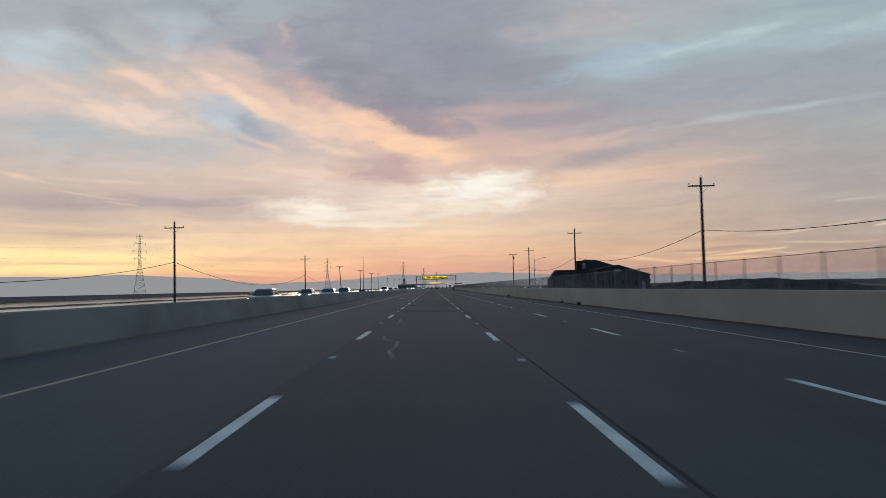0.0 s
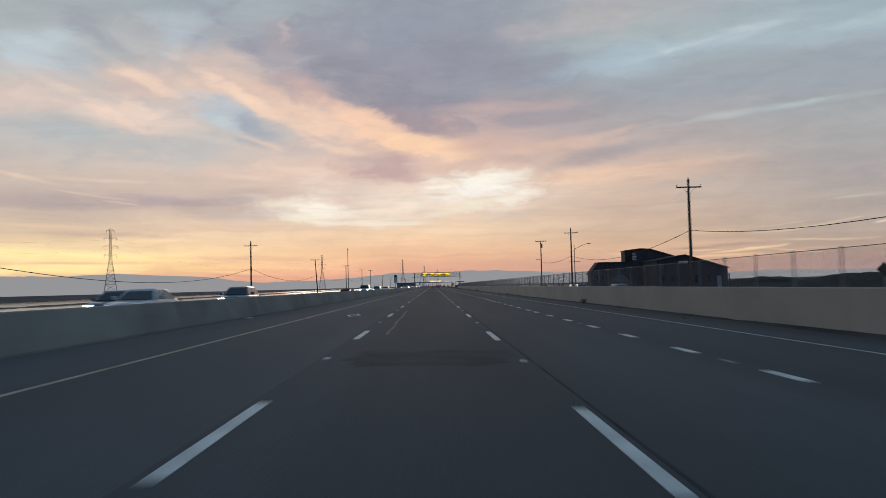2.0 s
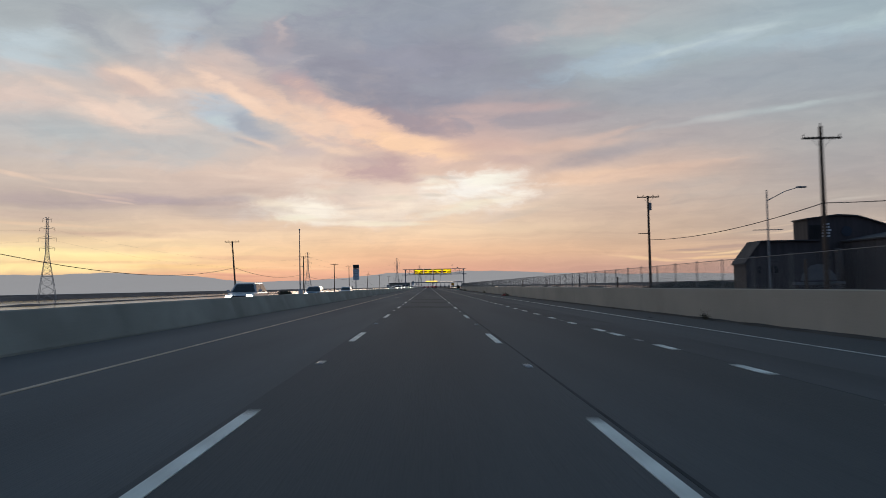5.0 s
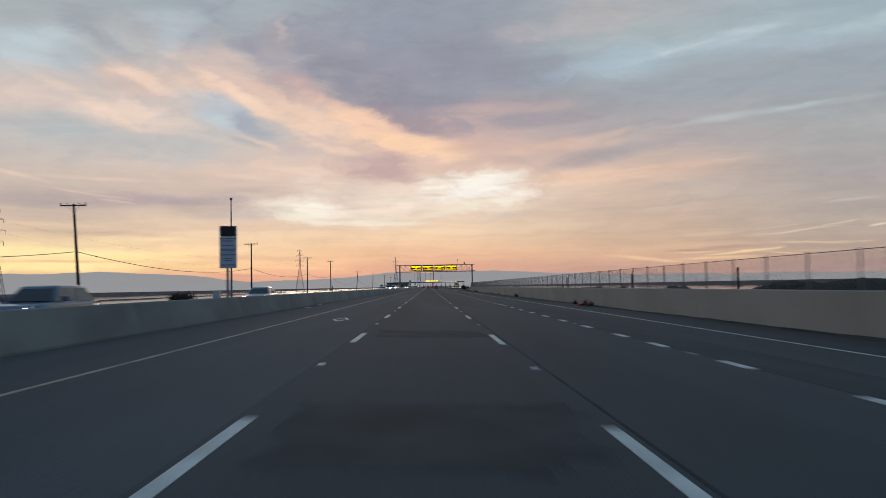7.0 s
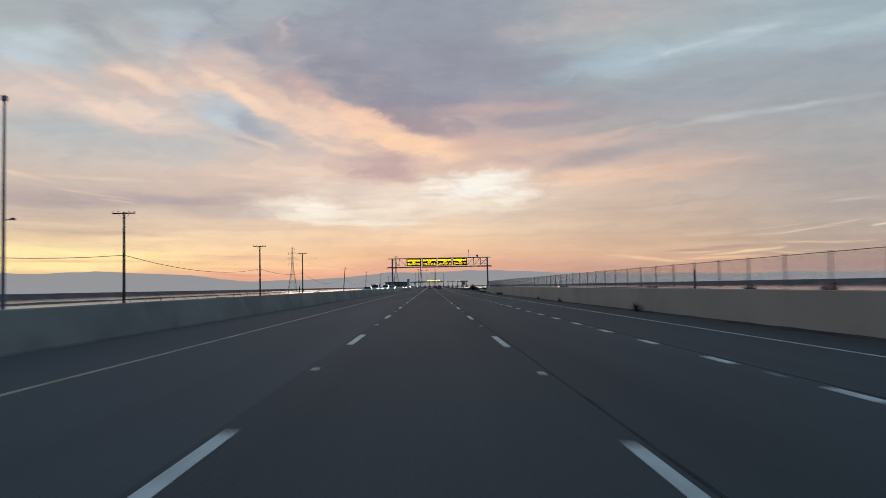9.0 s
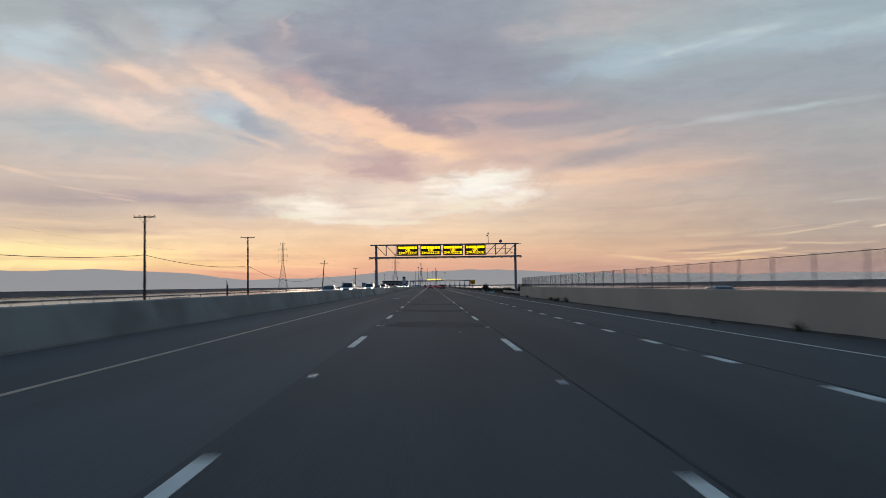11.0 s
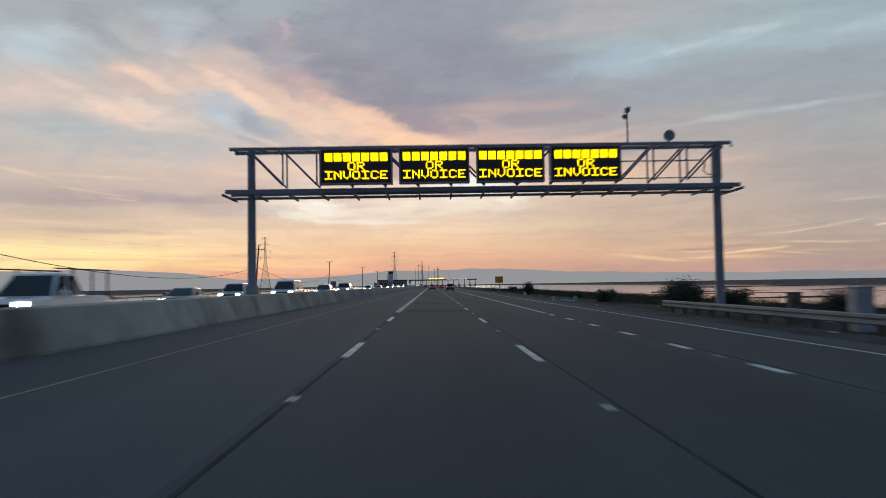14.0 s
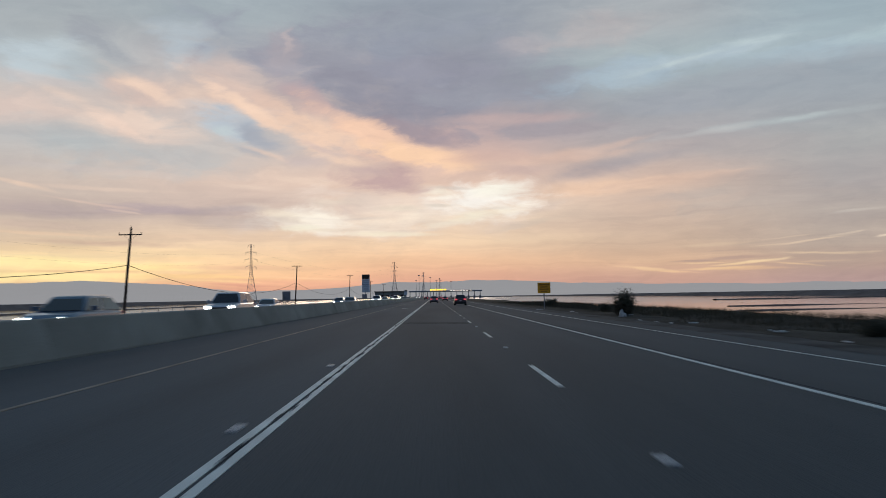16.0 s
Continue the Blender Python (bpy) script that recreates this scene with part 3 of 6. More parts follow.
_w.inputs["Scale"].default_value, _w.inputs["Detail"].default_value = 1.0, 4
_p.inputs["Strength"].default_value, _p.inputs["Distance"].default_value = 0.06, 0.05
_l.new(_w.outputs["Fac"], _p.inputs["Height"])
_l.new(_p.outputs[0], _b.inputs["Normal"])

# far hills: distance haze painted into a grey base colour and emission
HILL = material("haze_painted_hillside", (0.26, 0.25, 0.25), 1.0, 0, 0.05, 0.002, 0.02, 0.0, spec=0.0)
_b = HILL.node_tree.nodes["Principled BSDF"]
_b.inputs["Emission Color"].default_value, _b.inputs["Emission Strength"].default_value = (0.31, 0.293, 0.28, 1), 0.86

# ---- mesh helpers ----
def finish(name, bm, mat, parent=None, smooth=False, label=""):
    me = bpy.data.meshes.new(name)
    bmesh.ops.recalc_face_normals(bm, faces=bm.faces)
    bm.to_mesh(me)
    bm.free()
    me.materials.append(mat)
    if smooth:
        for p in me.polygons:
            p.use_smooth = True
    ob = new(name, me)
    if parent:
        ob.parent = parent
    if label:
        ob["label"] = label
    return ob


def part(name, bm, mat, parent, label="", smooth=False):
    return finish(name, bm, mat, parent, smooth, label)


def shared(name, me, parent, loc=(0, 0, 0), rot=(0, 0, 0)):
    ob = new(name, me)
    ob.parent = parent
    ob.location, ob.rotation_euler = loc, rot
    return ob


def thing(name, loc, label, category, group="", kind="", rz=0.0):
    ob = new(name)
    ob.location, ob.rotation_euler = loc, (0, 0, radians(rz))
    ob.empty_display_size = 0.3
    return tagged(ob, label, category, group, kind)


def box(bm, x0, x1, y0, y1, z0, z1, bevel=0.0):
    vs = [bm.verts.new((x, y, z)) for x in (x0, x1) for y in (y0, y1) for z in (z0, z1)]
    fs = [bm.faces.new([vs[i] for i in q]) for q in ((0, 1, 3, 2), (4, 6, 7, 5), (0, 4, 5, 1), (2, 3, 7, 6), (0, 2, 6, 4), (1, 5, 7, 3))]
    if bevel:
        es = list({e for f in fs for e in f.edges})
        bmesh.ops.bevel(bm, geom=es, offset=bevel, segments=2, affect="EDGES", profile=0.6)
    return bm


def tube(bm, a, b, r0, r1=None, seg=8, caps=True):
    """A round or tapered bar from a to b."""
    a, b = Vector(a), Vector(b)
    r1 = r0 if r1 is None else r1
    d = (b - a).normalized()
    u = d.orthogonal().normalized()
    v = d.cross(u)
    rings = []
    for p, r in ((a, r0), (b, r1)):
        rings.append([bm.verts.new(p + (u * math.cos(2 * math.pi * k / seg) + v * math.sin(2 * math.pi * k / seg)) * r) for k in range(seg)])
    for k in range(seg):
        bm.faces.new((rings[0][k], rings[0][(k + 1) % seg], rings[1][(k + 1) % seg], rings[1][k]))
    if caps:
        bm.faces.new(rings[0][::-1])
        bm.faces.new(rings[1])
    return bm


def bar(bm, a, b, w, h):
    """A square-edged beam from a to b, w wide across and h deep."""
    a, b = Vector(a), Vector(b)
    d = (b - a).normalized()
    up = Vector((0, 0, 1)) if abs(d.z) < 0.9 else Vector((0, 1, 0))
    s = d.cross(up).normalized() * w / 2
    t = s.cross(d).normalized() * h / 2
    r = [[bm.verts.new(p + s * i + t * j) for i, j in ((-1, -1), (1, -1), (1, 1), (-1, 1))] for p in (a, b)]
    for k in range(4):
        bm.faces.new((r[0][k], r[0][(k + 1) % 4], r[1][(k + 1) % 4], r[1][k]))
    bm.faces.new(r[0][::-1])
    bm.faces.new(r[1])
    return bm


def extrude_profile(bm, pts, y0, y1, axis="y"):
    """A closed outline (x, z) drawn out along y."""
    r = [[bm.verts.new((x, y, z)) for x, z in pts] for y in (y0, y1)]
    n = len(pts)
    for k in range(n):
        bm.faces.new((r[0][k], r[0][(k + 1) % n], r[1][(k + 1) % n], r[1][k]))
    bm.faces.new(r[0][::-1])
    bm.faces.new(r[1])
    return bm


SLOPE = 0.0245          # the carriageway falls to the outside


def road_z(x):
    return -SLOPE * x if x > -6.9 else 0.169 + SLOPE * (x + 6.9)


LANE = (0.0, 3.66, 7.42)
YELLOW_X, EDGE_X = -3.43, 11.11
STRIDE = 14.63          # twelve feet of paint, thirty-six of gap

# ---- land and water ----
def sheet(name, xs, ys, height, mat, label, category):
    """A ground sheet over the lines xs and ys, with its height from a function."""
    verts = [(x, y, height(x, y)) for y in ys for x in xs]
    n = len(xs)
    faces = [(j * n + i, j * n + i + 1, (j + 1) * n + i + 1, (j + 1) * n + i) for j in range(len(ys) - 1) for i in range(n - 1)]
    me = bpy.data.meshes.new(name)
    me.from_pydata(verts, [], faces)
    me.materials.append(mat)
    for p in me.polygons:
        p.use_smooth = True
    return tagged(new(name, me), label, category, kind="structure")


def ease(a, b, v):
    t = min(1.0, max(0.0, (v - a) / (b - a)))
    return t * t * (3 - 2 * t)


def rough(x, y, s, a):
    return a * noise.noise(Vector((x * s, y * s, 3.1)))


def land_height(x, y):
    """Causeway with a wide lot on the right as far as y 300, then a narrow verge on both sides."""
    if x < 0:
        edge = -33.5 + rough(0, y, 0.03, 5)
        z = -0.25 - 0.25 * ease(-21, -28, x)
        z = z + (-2.7 - z) * ease(edge, edge - 7, x)
    else:
        edge = 32 + rough(7, y, 0.03, 6) + 90 * ease(330, 270, y)
        z = -0.42 - 0.35 * ease(16, 24, x)
        z = z + (-2.7 - z) * ease(edge, edge + 8, x)
    return z + (rough(x, y, 0.35, 0.16) + rough(x, y, 1.3, 0.07) if (x < -21.5 or x > 14.6) else -0.45)


fine_x = [-60, -48, -44, -42, -40, -38, -36, -34, -32, -30, -28, -26, -24, -22.5, -21.2, -18, -10, 0, 10, 14.2, 14.9] + \
         [15.5 + 0.8 * i for i in range(24)] + [36, 39, 42, 48, 55, 65, 75, 85, 95, 105, 115, 125, 140]
sheet("ground", [-4500, -600] + fine_x + [700, 4500], [-400, -150] + [-60 + 3 * i for i in range(250)] + [720, 760, 850, 1000, 1200, 1500, 1900, 2600, 4700],
      lambda x, y: land_height(x, y) if -60 <= x <= 140 and y < 1900 else -2.7, DIRT, "dark roadside ground of dirt and low dry growth", "ground")
sheet("water", [-4500, -1500, -400, 0, 400, 1500, 4500], [-400, 0, 500, 1500, 3000, 4700], lambda x, y: -2.1, WATER,
      "still salt pond reflecting the sunset sky", "water")


def levee(x0, y0, x1, y1, half, top, seed):
    """A long low bank of mud between two points of the plan."""
    a, b = Vector((x0, y0)), Vector((x1, y1))
    d = (b - a)
    n = max(8, int(d.length / 14))
    d.normalize()
    s = Vector((-d.y, d.x))
    verts, faces = [], []
    prof = ((-1.0, -2.6), (-0.55, -1.3), (-0.28, None), (0.0, None), (0.28, None), (0.55, -1.3), (1.0, -2.6))
    for i in range(n + 1):
        p = a + (b - a) * (i / n)
        wob = noise.noise(Vector((p.x * 0.02, p.y * 0.02, seed)))
        for o, z in prof:
            q = p + s * (o * half * (1 + 0.3 * wob)) + s * wob * half * 0.4
            zz = (top + 0.35 * noise.noise(Vector((q.x * 0.05, q.y * 0.05, seed + 2)))) if z is None else (z if z < -2 else -2.6 + (top + 2.6) * 0.6)
            verts.append((q.x, q.y, zz))
    m = len(prof)
    for i in range(n):
        for j in range(m - 1):
            faces.append((i * m + j, i * m + j + 1, (i + 1) * m + j + 1, (i + 1) * m + j))
    me = bpy.data.meshes.new("levee")
    me.from_pydata(verts, [], faces)
    me.materials.append(LEVEE)
    return tagged(new("levee", me), "long low mud levee between the salt ponds", "levee", "pond levees", "structure")


levee(-255, -200, -235, 2600, 14, -0.1, 1.0)
levee(-110, -200, -150, 1500, 5, -1.75, 2.0)
levee(-520, -200, -560, 3000, 12, 0.0, 3.0)
levee(255, -100, 262, 2600, 15, 0.1, 4.0)
levee(120, 800, 255, 812, 4, -1.8, 5.0)
levee(52, 612, 130, 618, 1.6, -2.03, 8.0)
levee(70, 655, 190, 664, 2.0, -2.03, 9.0)
levee(60, 560, 105, 564, 1.2, -2.03, 10.0)
levee(-60, 380, -95, 640, 2.5, -2.0, 11.0)
levee(-50, 20, -80, 300, 2.5, -2.0, 12.0)
levee(700, -100, 640, 3200, 16, 0.2, 6.0)
levee(-1500, 2700, 1500, 2750, 30, 0.6, 7.0)

# hills on the far shore: height in degrees by azimuth, with a ragged crest
RIDGE = ((-60, 1.3), (-29, 1.30), (-23, 1.42), (-17, 1.08), (-13, 0.60), (-9, 0.60), (-5.5, 0.88), (-3, 1.05), (0, 1.02), (4, 1.12), (9, 0.88), (17, 0.58), (23, 0.55), (32, 0.42), (60, 0.5))
hv, hf = [], []
HN = 420
for i in range(HN + 1):
    az = -60 + 120 * i / HN
    el = float(np.interp(az, [r[0] for r in RIDGE], [r[1] for r in RIDGE]))
    el += 0.10 * noise.noise(Vector((az * 0.25, 0, 5))) + 0.05 * noise.noise(Vector((az * 0.9, 2, 5))) + 0.02 * noise.noise(Vector((az * 3, 2, 5)))
    dist = 4150
    top = dist * math.tan(radians(max(0.15, el)))
    for d, z in ((dist - 420, -3.0), (dist - 180, top * 0.45), (dist, top), (dist + 250, -3.0)):
        hv.append((d * math.sin(radians(az)) * 1.0, 240 + d * math.cos(radians(az)), z))
for i in range(HN):
    for j in range(3):
        hf.append((i * 4 + j, i * 4 + j + 1, (i + 1) * 4 + j + 1, (i + 1) * 4 + j))
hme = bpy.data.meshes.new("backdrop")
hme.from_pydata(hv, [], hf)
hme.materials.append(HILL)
tagged(new("backdrop", hme), "grey-blue hills along the far shore, haze painted in as a glow", "hills", kind="structure")

# ---- the carriageways ----
Y0, Y1 = -120.0, 1700.0


def road_part(xs, name, label, mat=ASPHALT):
    ys = [Y0 + i * 20 for i in range(int((Y1 - Y0) / 20) + 1)]
    verts, faces = [], []
    n = len(xs)
    for y in ys:
        for x in xs:
            verts.append((x, y, road_z(x)))
    for j in range(len(ys) - 1):
        for i in range(n - 1):
            faces.append((j * n + i, j * n + i + 1, (j + 1) * n + i + 1, (j + 1) * n + i))
    k = len(verts)
    for x in (xs[0], xs[-1]):
        verts += [(x, Y0, -1.2), (x, Y1, -1.2)]
    faces.append((0, k, k + 1, (len(ys) - 1) * n))
    faces.append((n - 1, len(ys) * n - 1, k + 3, k + 2))
    me = bpy.data.meshes.new(name)
    me.from_pydata(verts, [], faces)
    me.materials.append(mat)
    return tagged(new(name, me), label, "road", kind="structure")


road = road_part([-0.16, 4, 8, 11, 14.6], "road", "dark grey asphalt motorway of several lanes")
road_inner = road_part([-6.9, -3, -0.161], "road_inner_lane", "paler asphalt of the inner lane and shoulder", ASPHALT_L)
road_far = road_part([-21.4, -17, -12, -6.91], "road_oncoming", "dark asphalt carriageway for oncoming traffic")


def strip_mesh(name, w, l, mat, h=0.008):
    bm = bmesh.new()
    box(bm, -w / 2, w / 2, -l / 2, l / 2, -0.004, h)
    me = bpy.data.meshes.new(name)
    bm.to_mesh(me)
    bm.free()
    me.materials.append(mat)
    return me


tilt = math.atan(SLOPE)


def on_road(name, me, x, y, parent=None):
    return shared(name, me, parent or road, (x, y, road_z(x)), (0, tilt if x > -6.9 else -tilt, 0))


dash = strip_mesh("lane_marking", 0.15, 3.66, WHITE)
shortdash = strip_mesh("short_lane_marking", 0.20, 1.35, WHITE)
thindash = strip_mesh("lane_marking", 0.105, 3.66, WHITE)
smallmark = strip_mesh("worn_marking", 0.13, 0.7, WORN, 0.004)
bm = bmesh.new()
box(bm, -0.065, 0.065, -0.09, 0.09, 0, 0.02, 0.006)
dot = bpy.data.meshes.new("pavement_marker")
bm.to_mesh(dot)
bm.free()
dot.materials.append(MARKER)
for k in range(-4, 82):
    for x, far_end in ((LANE[0], 9.29), (LANE[1], 8.77)):
        y = far_end - 1.83 + k * STRIDE
        if x == 0 and y > 452:
            continue
        on_road("lane_marking", thindash if y > 460 else dash, x, y)
        on_road("pavement_marker", dot, x, y + STRIDE / 2)
for k in range(-3, 3):
    y = 24.0 + k * STRIDE
    if y < 45:
        on_road("lane_marking", dash, LANE[2], y)
        on_road("worn_marking", smallmark, LANE[2], y + STRIDE / 2)
for first, last, phase in ((48, 66, 57.4), (66, 100, 70.4), (100, 170, 136.1), (170, 225, 205.5), (226, 262, 233.1), (263, 320, 275.3), (320, 372, 354.4), (373, 425, 396.4), (425, 453.5, 442.7)):
    k = math.ceil((first - phase) / 4.80)
    while phase + k * 4.80 < last:
        on_road("short_lane_marking", shortdash, LANE[2], phase + k * 4.80)
        if k % 3 == 0:
            on_road("worn_marking", smallmark, LANE[2], phase + k * 4.80 + 2.4)
        k += 1


def line(name, x, y0, y1, w, mat, h=0.008):
    n = max(1, int((y1 - y0) / 60))
    for i in range(n):
        a, b = y0 + (y1 - y0) * i / n, y0 + (y1 - y0) * (i + 1) / n
        on_road(name, strip_mesh(name, w, b - a, mat, h), x, (a + b) / 2)


line("yellow_edge_line", YELLOW_X, Y0, 404, 0.10, YELLOW)
line("yellow_edge_line", YELLOW_X, 404, 474.6, 0.075, DULL_YELLOW)
line("yellow_edge_line", YELLOW_X, 477.1, 1180, 0.085, DULL_YELLOW)
line("white_edge_line", EDGE_X, Y0, 175, 0.085, FAINT)
line("white_edge_line", EDGE_X, 175, 1180, 0.085, WHITE)
line("solid_white_line", -0.135, 454.2, 1180, 0.095, WHITE)
line("solid_white_line", 0.0, 454.2, 1180, 0.095, WHITE)
line("solid_white_line", LANE[2], 454.4, 1180, 0.135, WHITE)
for k in range(0, 22):
    for x in (-10.6, -14.2, -17.6):
        on_road("lane_marking", dash, x, 4 + 2 * k * STRIDE, road_far)

wear = random.Random(77)
for k in range(60):
    y = 455.5 + k * 1.15 + wear.uniform(-0.4, 0.4)
    blot_len = wear.uniform(0.25, 0.9)
    on_road("tar_spot", strip_mesh("tar_spot", wear.uniform(0.03, 0.07), blot_len, TAR, 0.0105), -0.068 + wear.gauss(0, 0.022), y)
for k in range(5):
    on_road("pavement_marker", dot, -0.36, 462.0 + 7.3 * k)

# tar-sealed joints beside the lane lines, dark patches and scrapes
line("tar_joint", LANE[1] + 0.17, Y0, 462, 0.040, TAR, 0.004)
line("tar_joint", LANE[0] - 0.02, 396, 453, 0.05, TAR, 0.004)
line("tar_joint", LANE[2] + 0.22, 262, 640, 0.030, TAR, 0.004)
line("tar_joint", LANE[2] + 0.8, 150, 260, 1.5, REPAVED, 0.003)


def blot(name, cx, cy, w, l, mat, seed, h=0.004):
    """A thin road patch with a ragged rim."""
    bm = bmesh.new()
    rim = []
    N = 90
    for k in range(N):
        a = 2 * math.pi * k / N
        c, s = math.cos(a), math.sin(a)
        px, py = math.copysign(abs(c) ** 0.35, c), math.copysign(abs(s) ** 0.35, s)
        r = 1 + 0.24 * noise.noise(Vector((px * 2, py * 2, seed))) + 0.20 * noise.noise(Vector((px * 7, py * 7, seed)))
        rim.append((cx + px * w / 2 * r, cy + py * l / 2 * r))
    top = [bm.verts.new((x, y, road_z(x) + h)) for x, y in rim]
    low = [bm.verts.new((x, y, road_z(x) - 0.01)) for x, y in rim]
    bm.faces.new(top)
    for k in range(N):
        bm.faces.new((low[k], low[(k + 1) % N], top[(k + 1) % N], top[k]))
    return finish(name, bm, mat, road)


for y, l in ((45.2, 3.6), (60.2, 3.5), (73.7, 3.0), (198.9, 3.0), (213.4, 3.4), (228.6, 3.2), (352.5, 3.6), (367.3, 3.3), (381.2, 3.0), (456.6, 3.3), (472.5, 2.6), (517, 2.8)):
    blot("asphalt_patch", 1.9, y, 3.1, l, PATCH, y)


def scrape(pts, w, mat, h=0.007):
    bm = bmesh.new()
    for (xa, ya), (xb, yb) in zip(pts, pts[1:]):
        bar(bm, (xa, ya, road_z(xa) + h - 0.003), (xb, yb, road_z(xb) + h - 0.003), w, 0.006)
    return finish("scrape_mark", bm, mat, road)


scrape(((0.62, 21.2), (0.72, 20.0), (1.08, 19.3), (1.12, 17.5), (1.02, 16.4), (1.2, 14.8)), 0.09, SCRAPE)
scrape(((0.66, 29.0), (0.62, 31.5), (0.58, 34.0)), 0.07, SCRAPE)
scrape(((0.70, 80.6), (0.66, 82.6), (0.70, 84.6), (0.60, 88.5), (0.63, 92.0), (0.61, 96.5), (0.55, 99.6), (0.62, 101)), 0.09, SCRAPE)
scrape(((0.15, 350.5), (0.17, 351.3), (0.15, 352.2)), 0.05, SCRAPE)
scrape(((2.62, 348.3), (2.67, 347.7)), 0.05, SCRAPE)


def diamond(y):
    """A car-pool lane diamond outlined in white paint."""
    bm = bmesh.new()
    o = [(-1.72, y - 1.85), (-1.38, y), (-1.72, y + 1.85), (-2.06, y)]
    i = [(-1.72, y - 1.25), (-1.50, y), (-1.72, y + 1.25), (-1.94, y)]
    vo = [bm.verts.new((x, yy, road_z(x) + 0.006)) for x, yy in o]
    vi = [bm.verts.new((x, yy, road_z(x) + 0.006)) for x, yy in i]
    for k in range(4):
        bm.faces.new((vo[k], vo[(k + 1) % 4], vi[(k + 1) % 4], vi[k]))
    return finish("diamond_marking", bm, WHITE, road)


for y in (95.2, 237.9, 404.5, 566.0):
    diamond(y)

# ---- median barrier and outer wall, cast in lengths ----
barrier = thing("concrete_barrier", (0, 0, 0), "weathered grey concrete median barrier with sloped foot", "barrier", kind="structure")


def barrier_piece(foot, top_half, l, mat=CONCRETE_L):
    bm = bmesh.new()
    zb = road_z(-6.2)
    cx = -6.62
    pts = [(cx + foot, zb - 0.1), (cx + foot, zb + 0.05), (cx + top_half, zb + 0.85), (cx + top_half - 0.02, zb + 0.87),
           (cx - top_half + 0.02, zb + 0.87), (cx - top_half, zb + 0.85), (cx - foot, zb + 0.05), (cx - foot, zb - 0.1)]
    extrude_profile(bm, pts, -l / 2 + 0.006, l / 2 - 0.006)
    me = bpy.data.meshes.new("barrier_length")
    bmesh.ops.recalc_face_normals(bm, faces=bm.faces)
    bm.to_mesh(me)
    bm.free()
    me.materials.append(mat)
    return me


plain, wide_piece = barrier_piece(0.45, 0.16, 12.0), barrier_piece(0.98, 0.66, 12.0, CONCRETE_N)


def taper_piece(f0, t0, f1, t1, l):
    """A length that widens from one section to the other."""
    a, b = barrier_piece(f0, t0, l, CONCRETE_N), barrier_piece(f1, t1, l, CONCRETE_N)
    for va, vb in zip(a.vertices, b.vertices):
        if va.co.y > 0:
            va.co = vb.co
    return a


flare = [taper_piece(0.45, 0.16, 0.72, 0.41, 12.0), taper_piece(0.72, 0.41, 0.98, 0.66, 12.0)]
for k in range(130):
    y = Y0 + 6 + 12 * k
    me = plain
    if 408 < y < 432:
        me = flare[0] if y < 420 else flare[1]
    elif 432 < y < 476:
        me = wide_piece
    shared("barrier_length", me, barrier, (0, y, 0))

wall_right = thing("wall_right", (0, 0, 0), "tan concrete roadside wall with stains along its foot", "wall", kind="structure")


def wall_piece(l):
    bm = bmesh.new()
    extrude_profile(bm, [(13.98, -0.6), (14.02, 0.96), (14.05, 0.99), (14.30, 0.99), (14.33, 0.96), (14.33, -0.6)], -l / 2 + 0.005, l / 2 - 0.005)
    me = bpy.data.meshes.new("wall_length")
    bmesh.ops.recalc_face_normals(bm, faces=bm.faces)
    bm.to_mesh(me)
    bm.free()
    me.materials.append(CONCRETE_R)
    return me


WL_ = wall_piece(10.0)
for k in range(55):
    shared("wall_length", WL_, wall_right, (0, 430.5 - 5 - 10 * k, 0))

# windblown dirt against the wall's foot
dv, df = [], []
for i in range(1100):
    y = Y0 + i * 0.5
    w = 0.28 + 0.22 * noise.noise(Vector((y * 0.5, 1, 0))) + 0.25 * noise.noise(Vector((y * 0.07, 4, 0)))
    w = max(0.06, w)
    dv += [(13.99, y, -0.35 + 0.04 + 0.12 * w), (13.97 - w * 0.5, y, -0.31), (13.97 - w, y, road_z(13.9 - w) - 0.003)]
for i in range(1099):
    for j in range(2):
        df.append((i * 3 + j, i * 3 + j + 1, (i + 1) * 3 + j + 1, (i + 1) * 3 + j))
dme = bpy.data.meshes.new("dirt_drift")
dme.from_pydata(dv, [], df)
dme.materials.append(GRIT)
tagged(new("dirt_drift", dme), "grey grit drifted along the foot of the wall", "dirt", kind="stuff")

# ---- chain-link fence on the wall ----
fence = thing("chain_link_fence", (14.17, 0, 0.97), "chain-link fence on steel posts along the wall top", "fence")
bm = bmesh.new()
tube(bm, (0, 0, -0.1), (0, 0, 1.22), 0.027, seg=8)
tube(bm, (0, 0, 1.22), (0, 0, 1.25), 0.04, 0.02, seg=8)
pm = bpy.data.meshes.new("post")
bm.to_mesh(pm)
bm.free()
pm.materials.append(WIREMESH)
FY0, FY1 = -100.0, 429.0
n = int((FY1 - FY0) / 3.05)
for k in range(n + 1):
    shared("post", pm, fence, (0, FY1 - 3.05 * k, 0))
bm = bmesh.new()
tube(bm, (0, FY0, 1.19), (0, FY1, 1.19), 0.012, seg=6)
part("top_rail", bm, WIREMESH, fence)
